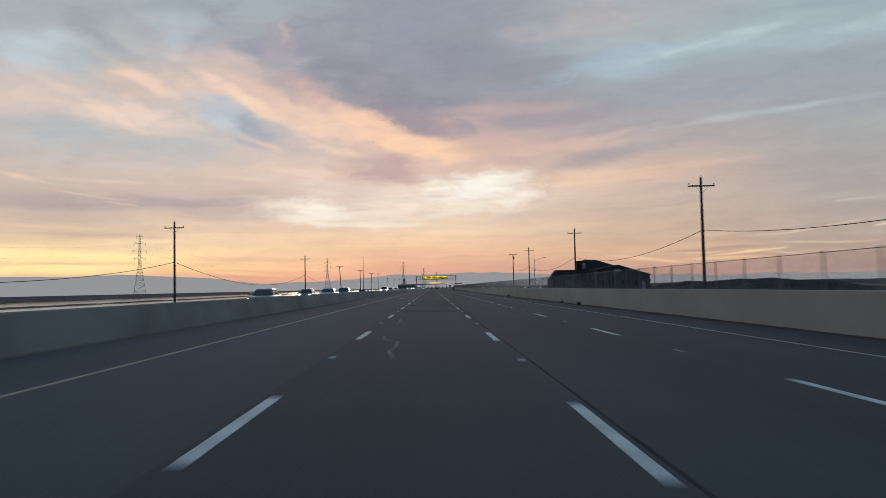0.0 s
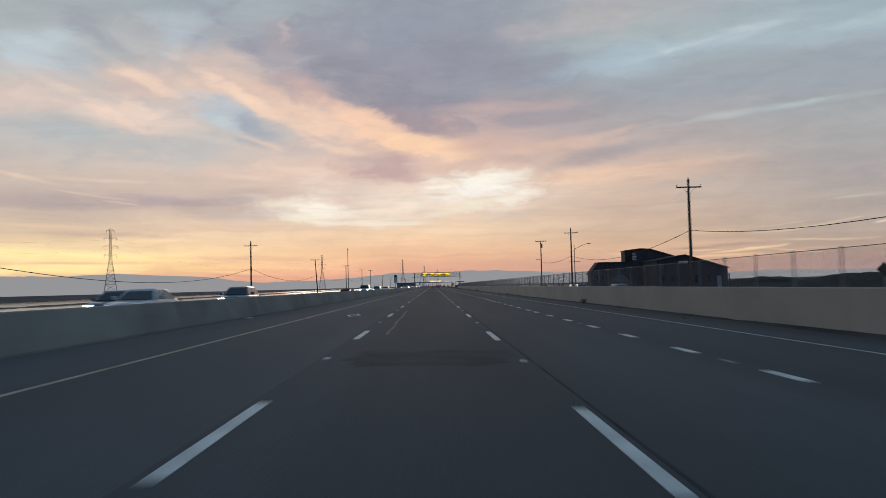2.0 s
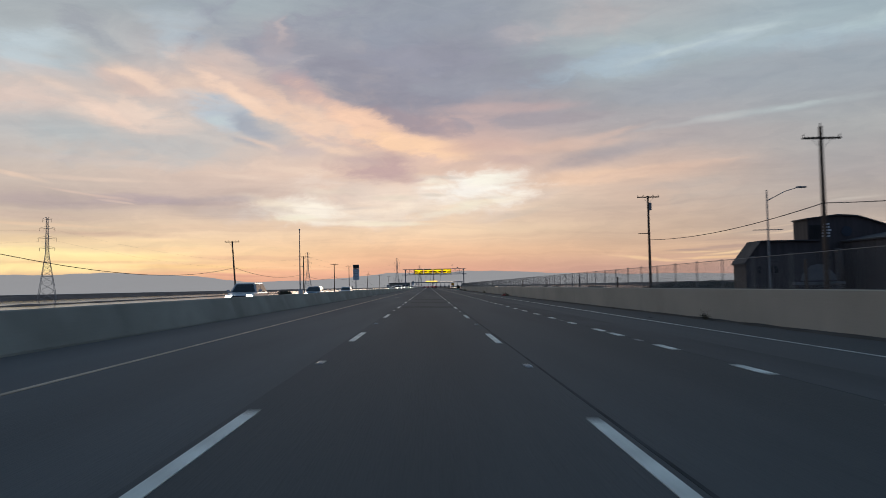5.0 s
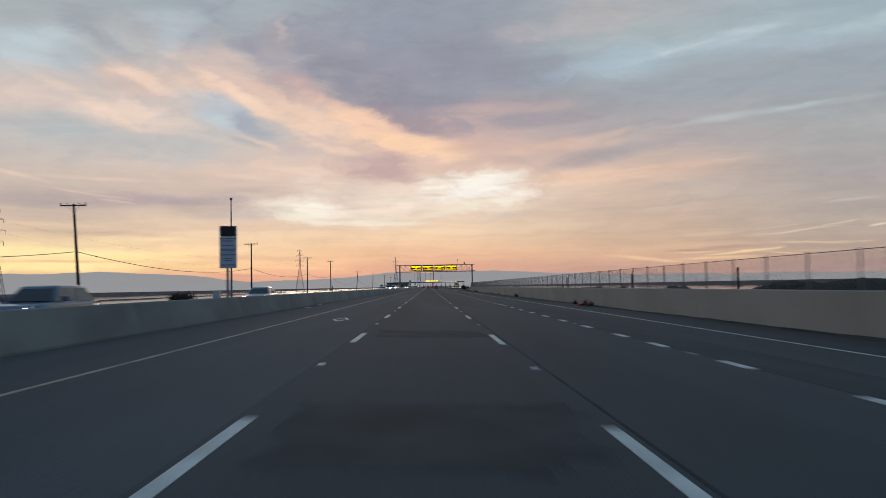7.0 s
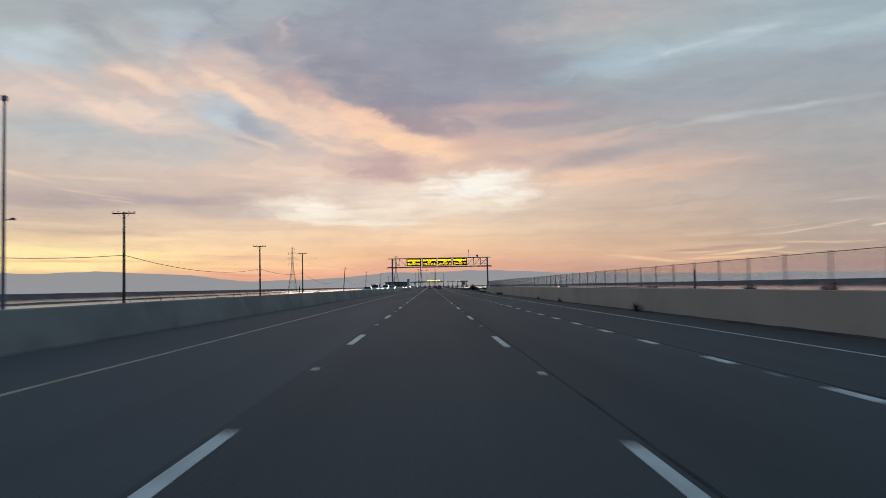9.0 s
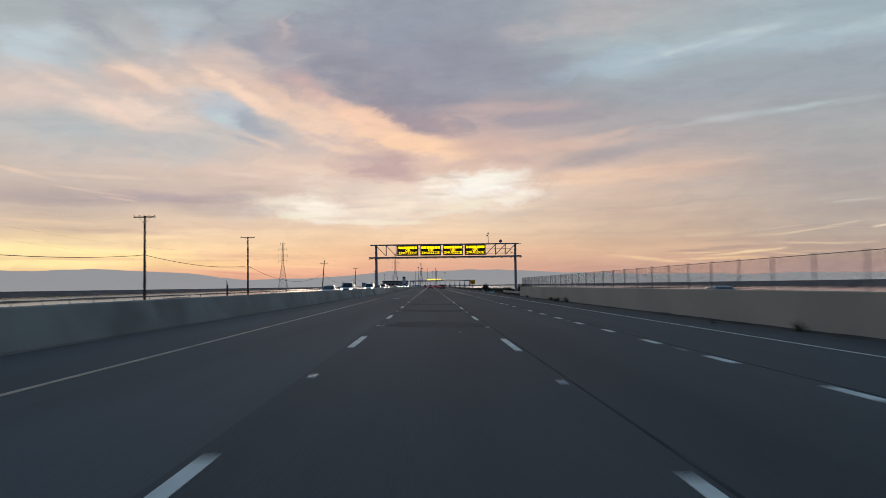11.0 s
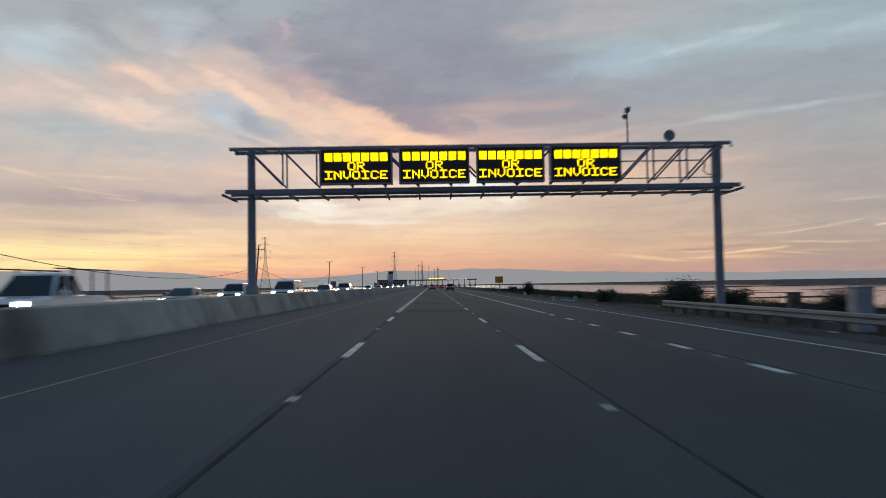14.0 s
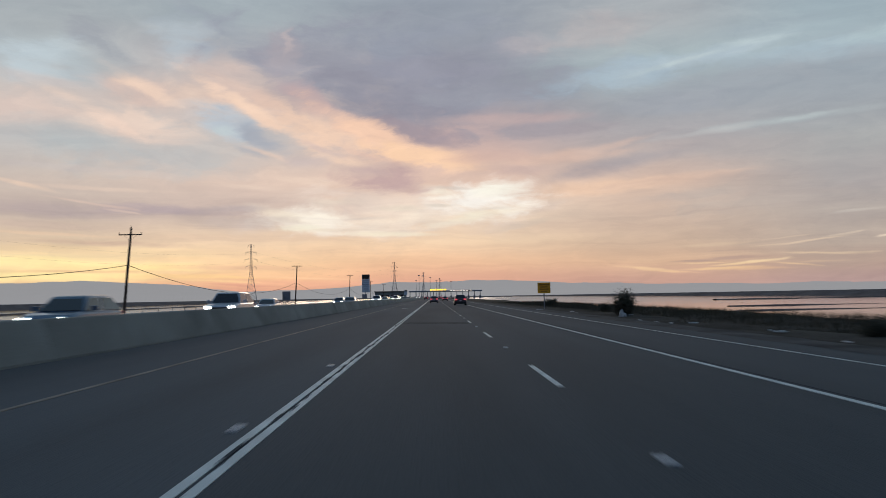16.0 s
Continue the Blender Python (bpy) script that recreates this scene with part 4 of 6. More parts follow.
# woven wire, two families of slanting strands
S, H, R = 0.085, 1.14, 0.0018
starts = np.arange(FY0, FY1, S)
V, Fc = [], []
for sgn in (1, -1):
    a = np.stack([np.zeros_like(starts), starts, np.full_like(starts, 0.03)], 1)
    b = a + np.array([0, sgn * H, H])
    base = len(V) and sum(len(v) for v in V)
    off = np.array([[R, 0, 0], [-R, 0, 0], [0, sgn * -R, R]])
    ring = np.concatenate([a[:, None, :] + off, b[:, None, :] + off], 1).reshape(-1, 3)
    V.append(ring)
    i = base + 6 * np.arange(len(starts))[:, None]
    Fc.append(np.concatenate([i + np.array([[0, 1, 4, 3]]), i + np.array([[1, 2, 5, 4]]), i + np.array([[2, 0, 3, 5]])], 0))
wm = bpy.data.meshes.new("wire_mesh")
wm.from_pydata(np.concatenate(V).tolist(), [], np.concatenate(Fc).tolist())
wm.materials.append(WIREMESH)
wire = new("wire_mesh", wm)
wire.parent = fence
wire["kind"] = "stuff"

# ---- sign gantry over the road ----
GY = 453.2
gantry = thing("sign_gantry", (0, GY, 0), "grey steel box-truss gantry spanning the motorway", "gantry")
XL, XR, DEEP = -7.15, 15.95, 0.55
for x, zb in ((XL, 0.9), (XR, -0.6)):
    bm = bmesh.new()
    tube(bm, (x, 0, zb), (x, 0, 8.1), 0.22, 0.19, 16)
    post = part("post", bm, GANTRY, gantry, smooth=False)
    bm = bmesh.new()
    if x < 0:
        tube(bm, (x, 0, 0.6), (x, 0, 1.45), 0.42, 0.30, 12)
    else:
        tube(bm, (x, 0, -0.8), (x, 0, 0.05), 0.5, 0.5, 14)
    part("footing", bm, CONCRETE_L if x > 0 else GANTRY, post)
for y in (-DEEP, DEEP):
    for z, xa, xb, name in ((8.1, -8.1, 16.5, "top_chord"), (6.02, -8.3, 16.9, "bottom_chord")):
        bm = bmesh.new()
        bar(bm, (xa, y, z), (xb, y, z), 0.14, 0.16 if z > 7 else 0.20)
        part(name, bm, GANTRY, gantry)
    xs = [XL + (XR - XL) * i / 14 for i in range(15)]
    for i, x in enumerate(xs):
        if -3.7 < x < 11.1 and y < 0 and i % 2:
            continue
        bm = bmesh.new()
        bar(bm, (x, y, 6.3), (x, y, 8.0), 0.075, 0.075)
        part("vertical", bm, GANTRY, gantry)
    for i in range(14):
        a, b = (xs[i], 8.0), (xs[i + 1], 6.3)
        if xs[i] > 4.5:
            a, b = (xs[i], 6.3), (xs[i + 1], 8.0)
        bm = bmesh.new()
        bar(bm, (a[0], y, a[1]), (b[0], y, b[1]), 0.08, 0.08)
        part("diagonal", bm, GANTRY, gantry)
for i in range(24):
    x = -7.9 + i * 1.06
    for z in (8.1, 6.02):
        bm = bmesh.new()
        bar(bm, (x, -DEEP, z), (x + (0.5 if i % 2 else 0), DEEP, z), 0.07, 0.07)
        part("cross_tie", bm, GANTRY, gantry)
# walkway behind the signs: brackets under the chords carry its grating
for i in range(17):
    x = -8.35 + i * 1.58
    bm = bmesh.new()
    bar(bm, (x, -0.85, 5.84), (x, 1.95, 5.84), 0.08, 0.11)
    bar(bm, (x, 1.90, 5.78), (x, 1.90, 6.0), 0.05, 0.05)
    part("bracket", bm, GANTRY, gantry)
bm = bmesh.new()
for k in range(5):
    bar(bm, (-8.3, 0.80 + 0.22 * k, 5.885), (16.9, 0.80 + 0.22 * k, 5.885), 0.11, 0.03)
part("walkway_grating", bm, GANTRY, gantry)
bm = bmesh.new()
bar(bm, (11.0, -DEEP, 7.25), (15.0, -DEEP, 7.25), 0.06, 0.06)
for (xa, za), (xb, zb) in zip(((15.0, 7.25), (15.2, 7.1), (15.1, 6.75), (15.3, 6.55), (15.75, 6.5)), ((15.2, 7.1), (15.1, 6.75), (15.3, 6.55), (15.75, 6.5), (15.95, 6.6))):
    tube(bm, (xa, -DEEP, za), (xb, -DEEP, zb), 0.03, seg=6)
bar(bm, (11.0, DEEP, 6.55), (15.9, DEEP, 6.55), 0.05, 0.05)
part("conduit", bm, GANTRY, gantry)

# camera mast and round beacon on the top chord
mast_cam = thing("camera_mast", (11.45, GY - 0.4, 8.2), "thin steel mast with a traffic camera on top", "camera")
bm = bmesh.new()
tube(bm, (0, 0, 0), (0, 0, 1.55), 0.045, 0.035, 8)
part("mast", bm, GANTRY, mast_cam)
bm = bmesh.new()
box(bm, -0.10, 0.10, -0.30, 0.16, 1.50, 1.72, 0.03)
part("camera_body", bm, GANTRY, mast_cam)
bm = bmesh.new()
tube(bm, (-0.18, -0.1, 1.28), (-0.18, -0.3, 1.22), 0.11, 0.13, 10)
bar(bm, (0, 0, 1.35), (-0.18, -0.1, 1.28), 0.04, 0.04)
part("flood_lamp", bm, GANTRY, mast_cam)
beacon = thing("round_antenna", (13.5, GY - 0.4, 8.2), "round grey drum antenna on a short stub", "antenna")
bm = bmesh.new()
tube(bm, (0, -0.13, 0.32), (0, 0.13, 0.32), 0.27, 0.24, 20)
part("drum", bm, GANTRY, beacon)
bm = bmesh.new()
tube(bm, (0, 0.05, 0), (0, 0.05, 0.15), 0.06, seg=8)
part("stub", bm, GANTRY, beacon)

GLYPH = {"O": "01110 10001 10001 10001 10001 10001 01110", "R": "11110 10001 10001 11110 10100 10010 10001",
         "I": "11111 00100 00100 00100 00100 00100 11111", "N": "10001 11001 10101 10101 10011 10001 10001",
         "V": "10001 10001 10001 10001 10001 01010 00100", "C": "01110 10001 10000 10000 10000 10001 01110",
         "E": "11111 10000 10000 11110 10000 10000 11111"}
PITCH, RISE = 0.074, 0.0565


def lamps(bm, x, z, cells):
    """Lit lamp clusters: cells is a list of (column, row from the top)."""
    corner = {}

    def at(c, y, r):
        if (c, y, r) not in corner:
            corner[c, y, r] = bm.verts.new((x + (c - 0.5) * PITCH, y, z - (r - 0.5) * RISE))
        return corner[c, y, r]
    lit = set(cells)
    for c, r in cells:
        bm.faces.new([at(a, -0.022, b) for a, b in ((c, r), (c, r + 1), (c + 1, r + 1), (c + 1, r))])
        for dc, dr, p, q in ((-1, 0, (c, r), (c, r + 1)), (1, 0, (c + 1, r + 1), (c + 1, r)), (0, -1, (c + 1, r), (c, r)), (0, 1, (c, r + 1), (c + 1, r + 1))):
            if (c + dc, r + dr) not in lit:
                bm.faces.new((at(p[0], -0.022, p[1]), at(p[0], 0.0, p[1]), at(q[0], 0.0, q[1]), at(q[0], -0.022, q[1])))


def message_sign(x0, x1):
    xc, w = (x0 + x1) / 2, x1 - x0
    s = thing("message_sign", (xc, GY - DEEP - 0.12, 7.13), "black electronic message sign with lit amber lamp letters", "sign", "message signs on the gantry")
    bm = bmesh.new()
    box(bm, -w / 2, w / 2, -0.32, 0.04, -0.88, 0.88, 0.02)
    part("cabinet", bm, BLACK, s)
    bm = bmesh.new()
    for a in (-w / 2, w / 2 - 0.07):
        box(bm, a, a + 0.07, -0.38, -0.32, -0.88, 0.88)
    for z in (-0.88, 0.81):
        box(bm, -w / 2 + 0.07, w / 2 - 0.07, -0.38, -0.32, z, z + 0.07)
    part("frame", bm, GANTRY, s)
    for nm, fill, z in (("lamp_block", None, 0.61), ("lamp_letter", "OR", 0.175), ("lamp_letter", "INVOICE", -0.26)):
        count = len(fill) if fill else 7
        x = -(count * 6 - 1) * PITCH / 2 + PITCH / 2
        for k in range(count):
            bm = bmesh.new()
            if fill:
                lamps(bm, x, z, [(c, r) for r, row in enumerate(GLYPH[fill[k]].split()) for c, v in enumerate(row) if v == "1"])
            else:
                lamps(bm, x, z, [(c, r) for r in range(7) for c in range(5)])
            for v in bm.verts:
                v.co.y -= 0.325
            part(nm, bm, LED, s)
            x += 6 * PITCH
    return s


for x0, x1 in ((-3.64, -0.14), (0.18, 3.58), (3.92, 7.22), (7.5, 10.95)):
    message_sign(x0, x1)

# ---- utility poles and cables ----
def utility_pole(x, y, top, base, lean=0.0, cap=False, low_arm=False, group=""):
    look_ = "weathered timber utility pole with a crossarm" + (", leaning" if lean else "")
    p = thing("utility_pole", (x, y, base), look_, "utility pole", group)
    h = top - base
    k = math.tan(radians(lean))

    def at(z):
        return k * z
    bm = bmesh.new()
    tube(bm, (at(-0.5), 0, -0.5), (at(h), 0, h), 0.17, 0.11, 10)
    part("pole", bm, WOOD, p)
    za = h - (0.15 if not cap else 0.75)
    bm = bmesh.new()
    box(bm, at(za) - 1.22, at(za) + 1.22, -0.16, -0.05, za - 0.06, za + 0.06)
    arm = part("crossarm", bm, WOOD, p)
    for dx in (-1.14, -0.55, 0.55, 1.14):
        if cap and abs(dx) < 0.7:
            continue
        bm = bmesh.new()
        tube(bm, (at(za) + dx, -0.1, za + 0.06), (at(za) + dx, -0.1, za + 0.17), 0.02, 0.02, 6)
        tube(bm, (at(za) + dx, -0.1, za + 0.14), (at(za) + dx, -0.1, za + 0.25), 0.055, 0.035, 8)
        part("insulator", bm, CERAMIC, arm)
    for s in (-1, 1):
        bm = bmesh.new()
        bar(bm, (at(za) + s * 0.62, -0.1, za - 0.05), (at(za - 0.6) + s * 0.1, -0.1, za - 0.62), 0.03, 0.015)
        part("brace", bm, STEEL, p)
    if cap:
        bm = bmesh.new()
        tube(bm, (at(h), 0, h), (at(h), 0, h + 0.22), 0.05, 0.035, 8)
        part("insulator", bm, CERAMIC, p)
    if low_arm:
        bm = bmesh.new()
        tube(bm, (0.22, 0, h - 1.6), (0.22, 0, h - 0.85), 0.17, 0.17, 12)
        tube(bm, (0.22, 0, h - 0.85), (0.22, 0, h - 0.75), 0.17, 0.06, 12)
        part("transformer", bm, STEEL, p)
        bm = bmesh.new()
        bar(bm, (-1.2, 0, h - 4.2), (0.1, 0, h - 4.2), 0.06, 0.08)
        part("side_arm", bm, WOOD, p)
    return p


def cable(a, b, sag, r=0.022, n=24):
    """A cable hanging in a curve between two points."""
    cu = bpy.data.curves.new("overhead_cable", "CURVE")
    cu.dimensions, cu.bevel_depth, cu.bevel_resolution = "3D", r, 1
    sp = cu.splines.new("POLY")
    sp.points.add(n)
    a, b = Vector(a), Vector(b)
    for i in range(n + 1):
        t = i / n
        q = a + (b - a) * t
        sp.points[i].co = (q.x, q.y, q.z - 4 * sag * t * (1 - t), 1)
    cu.materials.append(WIRE)
    return tagged(new("overhead_cable", cu), "black overhead cable sagging between poles", "cable", "overhead cables")


LEFT = [(-8, 10.0, 0), (96.7, 10.25, 0), (196.3, 10.0, 0), (279, 9.7, -3.6), (347, 9.75, 0), (412, 9.6, 0), (461, 10.3, 0), (557, 9.15, 4.5), (657, 9.2, 3), (769, 10.1, 1.5), (868, 9.8, 0), (968, 9.8, 1), (1070, 9.6, 0)]
spots = []
for y, top, lean in LEFT:
    base = -0.45
    utility_pole(-30.2 - (0.5 if abs(lean) > 2 else 0), y, top, base, lean, cap=y in (96.7, 196.3, 557), group="poles along the pond")
    spots.append((-30.2 + math.tan(radians(lean)) * 5.5 - (0.5 if abs(lean) > 2 else 0), y, 5.2))
for a, b in zip(spots, spots[1:]):
    cable(a, b, 2.2 * ((b[1] - a[1]) / 90) ** 2 if b[1] - a[1] < 110 else 2.6, 0.03)
RIGHT = [(6.5, 10.7, False), (69, 10.75, False), (131.5, 10.85, False), (194.4, 10.8, False), (232.4, 10.9, True)]
for y, top, tr in RIGHT:
    utility_pole(26.6, y, top, -0.6, 0, cap=not tr, low_arm=tr, group="poles along the lot")
for (ya, *_), (yb, *_) in zip(RIGHT, RIGHT[1:]):
    cable((26.6, ya, 6.0), (26.6, yb, 6.0), 1.55 * ((yb - ya) / 62.5) ** 2, 0.028)

# tall steel mast by the opposite edge
mast = thing("steel_mast", (-26.1, 316.5, -0.45), "tall thin grey steel mast with a small camera arm", "mast")
bm = bmesh.new()
tube(bm, (0, 0, -0.3), (0, 0, 14.8), 0.15, 0.075, 10)
part("mast_tube", bm, STEEL, mast)
bm = bmesh.new()
box(bm, -0.16, 0.16, -0.16, 0.16, 14.6, 14.95, 0.04)
part("mast_head", bm, GANTRY, mast)
bm = bmesh.new()
bar(bm, (0, 0, 6.6), (0.55, 0, 6.75), 0.05, 0.05)
box(bm, 0.45, 0.75, -0.1, 0.1, 6.65, 6.8, 0.02)
part("side_arm", bm, GANTRY, mast)

# street lamp beyond the lot
lamp = thing("street_lamp", (30.0, 210.0, -0.6), "thin steel street lamp with a long curved arm", "street lamp")
bm = bmesh.new()
tube(bm, (0, 0, -0.2), (0, 0, 9.3), 0.09, 0.055, 10)
part("column", bm, STEEL, lamp)
bm = bmesh.new()
tube(bm, (0, 0, 8.4), (1.5, 0, 9.15), 0.04, 0.035, 8)
tube(bm, (1.5, 0, 9.15), (2.7, 0, 9.5), 0.035, 0.03, 8)
part("arm", bm, STEEL, lamp)
bm = bmesh.new()
box(bm, 2.5, 3.3, -0.14, 0.14, 9.42, 9.56, 0.05)
part("lamp_head", bm, STEEL, lamp)
bm = bmesh.new()
bar(bm, (-1.2, 0, 6.0), (1.2, 0, 6.0), 0.06, 0.06)
part("cross_bar", bm, STEEL, lamp)


# ---- lattice transmission towers ----
def lattice_tower(x, y, h, base_half, rz=0.0, base=-2.6):
    t = thing("transmission_tower", (x, y, base), "grey steel lattice transmission tower standing in the ponds", "transmission tower", "towers across the ponds", rz=rz)
    waist, tip = 0.55 * h, base_half * 0.16

    def half(z):
        return base_half + (tip * 1.3 - base_half) * z / waist if z < waist else tip * 1.3 + (tip * 0.6 - tip * 1.3) * (z - waist) / (h - waist)
    w = 0.0060 * h ** 0.75
    for sx, sy in ((-1, -1), (1, -1), (1, 1), (-1, 1)):
        bm = bmesh.new()
        for za, zb in ((0, waist), (waist, h)):
            bar(bm, (sx * half(za), sy * half(za), za), (sx * half(zb), sy * half(zb), zb), w * 1.6, w * 1.6)
        part("leg", bm, TOWER, t)
    bm = bmesh.new()
    z = 0.0
    while z < h * 0.985:
        step = max(1.6, 1.15 * half(z))
        zn = min(h, z + step)
        a, b = half(z), half(zn)
        for (ax, ay), (bx, by) in (((-1, -1), (1, -1)), ((1, -1), (1, 1)), ((1, 1), (-1, 1)), ((-1, 1), (-1, -1))):
            bar(bm, (ax * a, ay * a, z), (bx * b, by * b, zn), w, w)
            bar(bm, (bx * a, by * a, z), (ax * b, ay * b, zn), w, w)
            bar(bm, (ax * b, ay * b, zn), (bx * b, by * b, zn), w, w)
        z = zn
    part("bracing", bm, TOWER, t)
    for f, l in ((0.62, 0.085), (0.74, 0.10), (0.86, 0.085), (0.97, 0.05)):
        for s in (-1, 1):
            bm = bmesh.new()
            zz, e = f * h, half(f * h)
            bar(bm, (0, -e, zz), (s * l * h, 0, zz + 0.01 * h), w, w)
            bar(bm, (0, e, zz), (s * l * h, 0, zz + 0.01 * h), w, w)
            bar(bm, (0, 0, zz + 0.035 * h), (s * l * h, 0, zz + 0.01 * h), w, w)
            crossarm = part("crossarm", bm, TOWER, t)
            bm = bmesh.new()
            tube(bm, (s * l * h * 0.97, 0, zz + 0.01 * h), (s * l * h * 0.97, 0, zz - 0.03 * h), 0.12, 0.12, 6)
            part("insulator", bm, CERAMIC, crossarm)
    return t


lattice_tower(-238, 638, 52.5, 5.2, 20)
lattice_tower(-148, 1112, 49.5, 5.0, 15)
lattice_tower(-64, 1780, 64, 6.5, 10)
lattice_tower(-22, 2300, 62, 6.5, 10)
lattice_tower(20, 2900, 62, 6.5, 10)
lattice_tower(-330, 185, 52, 5.2, 20)
for (a, za), (b, zb) in ((((-330, 185), 46), ((-238, 638), 46)), (((-238, 638), 46), ((-148, 1112), 44)), (((-148, 1112), 44), ((-64, 1780), 56))):
    for dz in (-11, -4):
        cable((a[0] + 4.5, a[1], za + dz), (b[0] + 4.5, b[1], zb + dz), 11, 0.018, 20)

# ---- dark timber-clad building beside the lot ----
barn = thing("visitor_building", (0, 0, -0.6), "dark brown wood-clad building with stepped shed roofs", "building")


def mass(outline, y0, y1, name, mat):
    bm = bmesh.new()
    extrude_profile(bm, outline, y0, y1)
    return part(name, bm, mat, barn)


def roof_over(pts, y0, y1):
    """Roof slabs along an outline of eaves and ridges, a little proud of the walls."""
    for (xa, za), (xb, zb) in zip(pts, pts[1:]):
        bm = bmesh.new()
        extrude_profile(bm, [(xa, za), (xb, zb), (xb, zb + 0.16), (xa, za + 0.16)], y0 - 0.35, y1 + 0.35)
        part("roof", bm, ROOF, barn)


front = [(50.2, 0), (65.5, 0), (65.5, 4.3), (56.4, 7.15), (52.0, 6.4), (50.2, 6.0)]
tower = [(46.7, 0), (60, 0), (60, 6.6), (58, 7.4), (52.6, 9.1), (50.2, 9.25), (46.7, 8.85)]
wing = [(38.0, 0), (46.6, 0), (46.6, 6.15), (39.7, 6.15), (38.0, 4.0)]
mass(front, 224, 236.5, "wall", BARN)
mass(tower, 237, 240.5, "wall", BARN)
mass(wing, 234, 237.6, "wall", BARN)
mass([(47.5, 0), (65, 0), (65, 4.2), (47.5, 4.6)], 240.6, 256, "wall", BARN)
roof_over([(50.0, 6.02), (52.0, 6.42), (56.4, 7.17), (65.8, 4.22)], 224, 236.2)
roof_over([(46.5, 8.85), (50.2, 9.27), (52.6, 9.12), (58, 7.42), (60.3, 6.5)], 237, 240.2)
roof_over([(37.7, 3.65), (39.7, 6.17), (46.6, 6.17)], 234, 237.2)


def barn_window(x0, x1, z0, z1, y, mat, label=""):
    bm = bmesh.new()
    w = 0.07
    box(bm, x0 - w, x1 + w, y - 0.06, y + 0.02, z1, z1 + w)
    box(bm, x0 - w, x1 + w, y - 0.06, y + 0.02, z0 - w, z0)
    box(bm, x0 - w, x0, y - 0.06, y + 0.02, z0, z1)
    box(bm, x1, x1 + w, y - 0.06, y + 0.02, z0, z1)
    win = part("window", bm, BARN, barn, label)
    bm = bmesh.new()
    box(bm, x0, x1, y - 0.03, y + 0.01, z0, z1)
    part("pane", bm, mat, win)


for x0, x1 in ((51.2, 52.0), (53.3, 53.9), (54.4, 55.0), (57.2, 58.0), (58.4, 59.2), (61.0, 61.6)):
    barn_window(x0, x1, 1.4, 2.9, 223.99, GLASS, "dark unlit window")
for x0 in (39.3, 40.6, 41.2):
    barn_window(x0, x0 + 0.4, 2.6, 3.4, 233.99, GLASS, "dark unlit window")
bm = bmesh.new()
box(bm, 63.2, 64.1, 223.9, 224.05, 0.2, 2.6, 0.02)
part("door", bm, PALE, barn, "pale grey door")
bm = bmesh.new()
box(bm, 55.0, 56.9, 223.80, 224.05, 5.40, 5.95, 0.02)
part("skylight", bm, SIGNWHITE, barn, "pale skylight panel")
# pale sign bars on the tower
for k in range(5):
    bm = bmesh.new()
    box(bm, 48.5 - 0.04 * k, 49.35 + (0.15 if k == 2 else -0.05), 236.9, 236.98, 8.2 - 0.36 * k, 8.4 - 0.36 * k)
    part("sign_bar", bm, SIGNWHITE, barn, "pale sign bar")
bm = bmesh.new()
tube(bm, (51.3, 236.9, 7.4), (51.3, 236.97, 7.4), 0.62, 0.62, 20)
part("round_emblem", bm, material("faded_blue_emblem", (0.05, 0.06, 0.08), 0.7), barn, "faded round emblem")
# slatted vents and a low arched billboard by the wing
for k in range(6):
    bm = bmesh.new()
    box(bm, 46.9 + 0.24 * k, 47.02 + 0.24 * k, 236.88, 236.97, 6.4, 8.2)
    part("slat", bm, TRIM, barn)
arch = thing("arched_sign", (43.2, 228.0, -0.6), "faded grey arched sign on a low dark base", "sign")
bm = bmesh.new()
pts = [(-1.9, 1.7), (1.9, 1.7), (1.75, 2.3), (0.8, 3.25), (0, 3.45), (-0.8, 3.25), (-1.75, 2.3)]
extrude_profile(bm, pts, -0.08, 0.08)
part("board", bm, FADED, arch)
bm = bmesh.new()
box(bm, -2.7, 2.7, -0.4, 0.4, 1.25, 1.55, 0.05)
part("ledge", bm, FADED, arch)
bm = bmesh.new()
box(bm, -2.3, 2.3, -0.3, 0.3, -0.2, 1.25, 0.05)
part("base", bm, BARN, arch)
# posts, low fence line and a boat-like pale shed roof by the lot
for x, y, h in ((61.95, 214, 3.0), (34.0, 212, 3.6), (24.5, 262, 2.9), (24.8, 240, 2.6), (23.6, 288, 2.8), (24.2, 330, 2.9)):
    tagged(finish("timber_post", tube(bmesh.new(), (x, y, -1.2), (x, y, h - 0.6), 0.16 if x > 30 else 0.10, 0.14 if x > 30 else 0.09, 8), WOOD), "stout dark timber post standing in the lot", "post", "posts in the lot")
# warning sign seen beyond the fence
warn = thing("warning_sign", (33.5, 112.0, -0.6), "small dark diamond warning sign on a post", "sign")
part("post", tube(bmesh.new(), (0, 0, -0.2), (0, 0, 2.0), 0.04, seg=8), STEEL, warn)
bm = bmesh.new()
extrude_profile(bm, [(0, 1.75), (0.55, 2.3), (0, 2.85), (-0.55, 2.3)], -0.05, -0.03)
part("plate", bm, material("weathered_sign_back", (0.10, 0.085, 0.05), 0.7), warn)


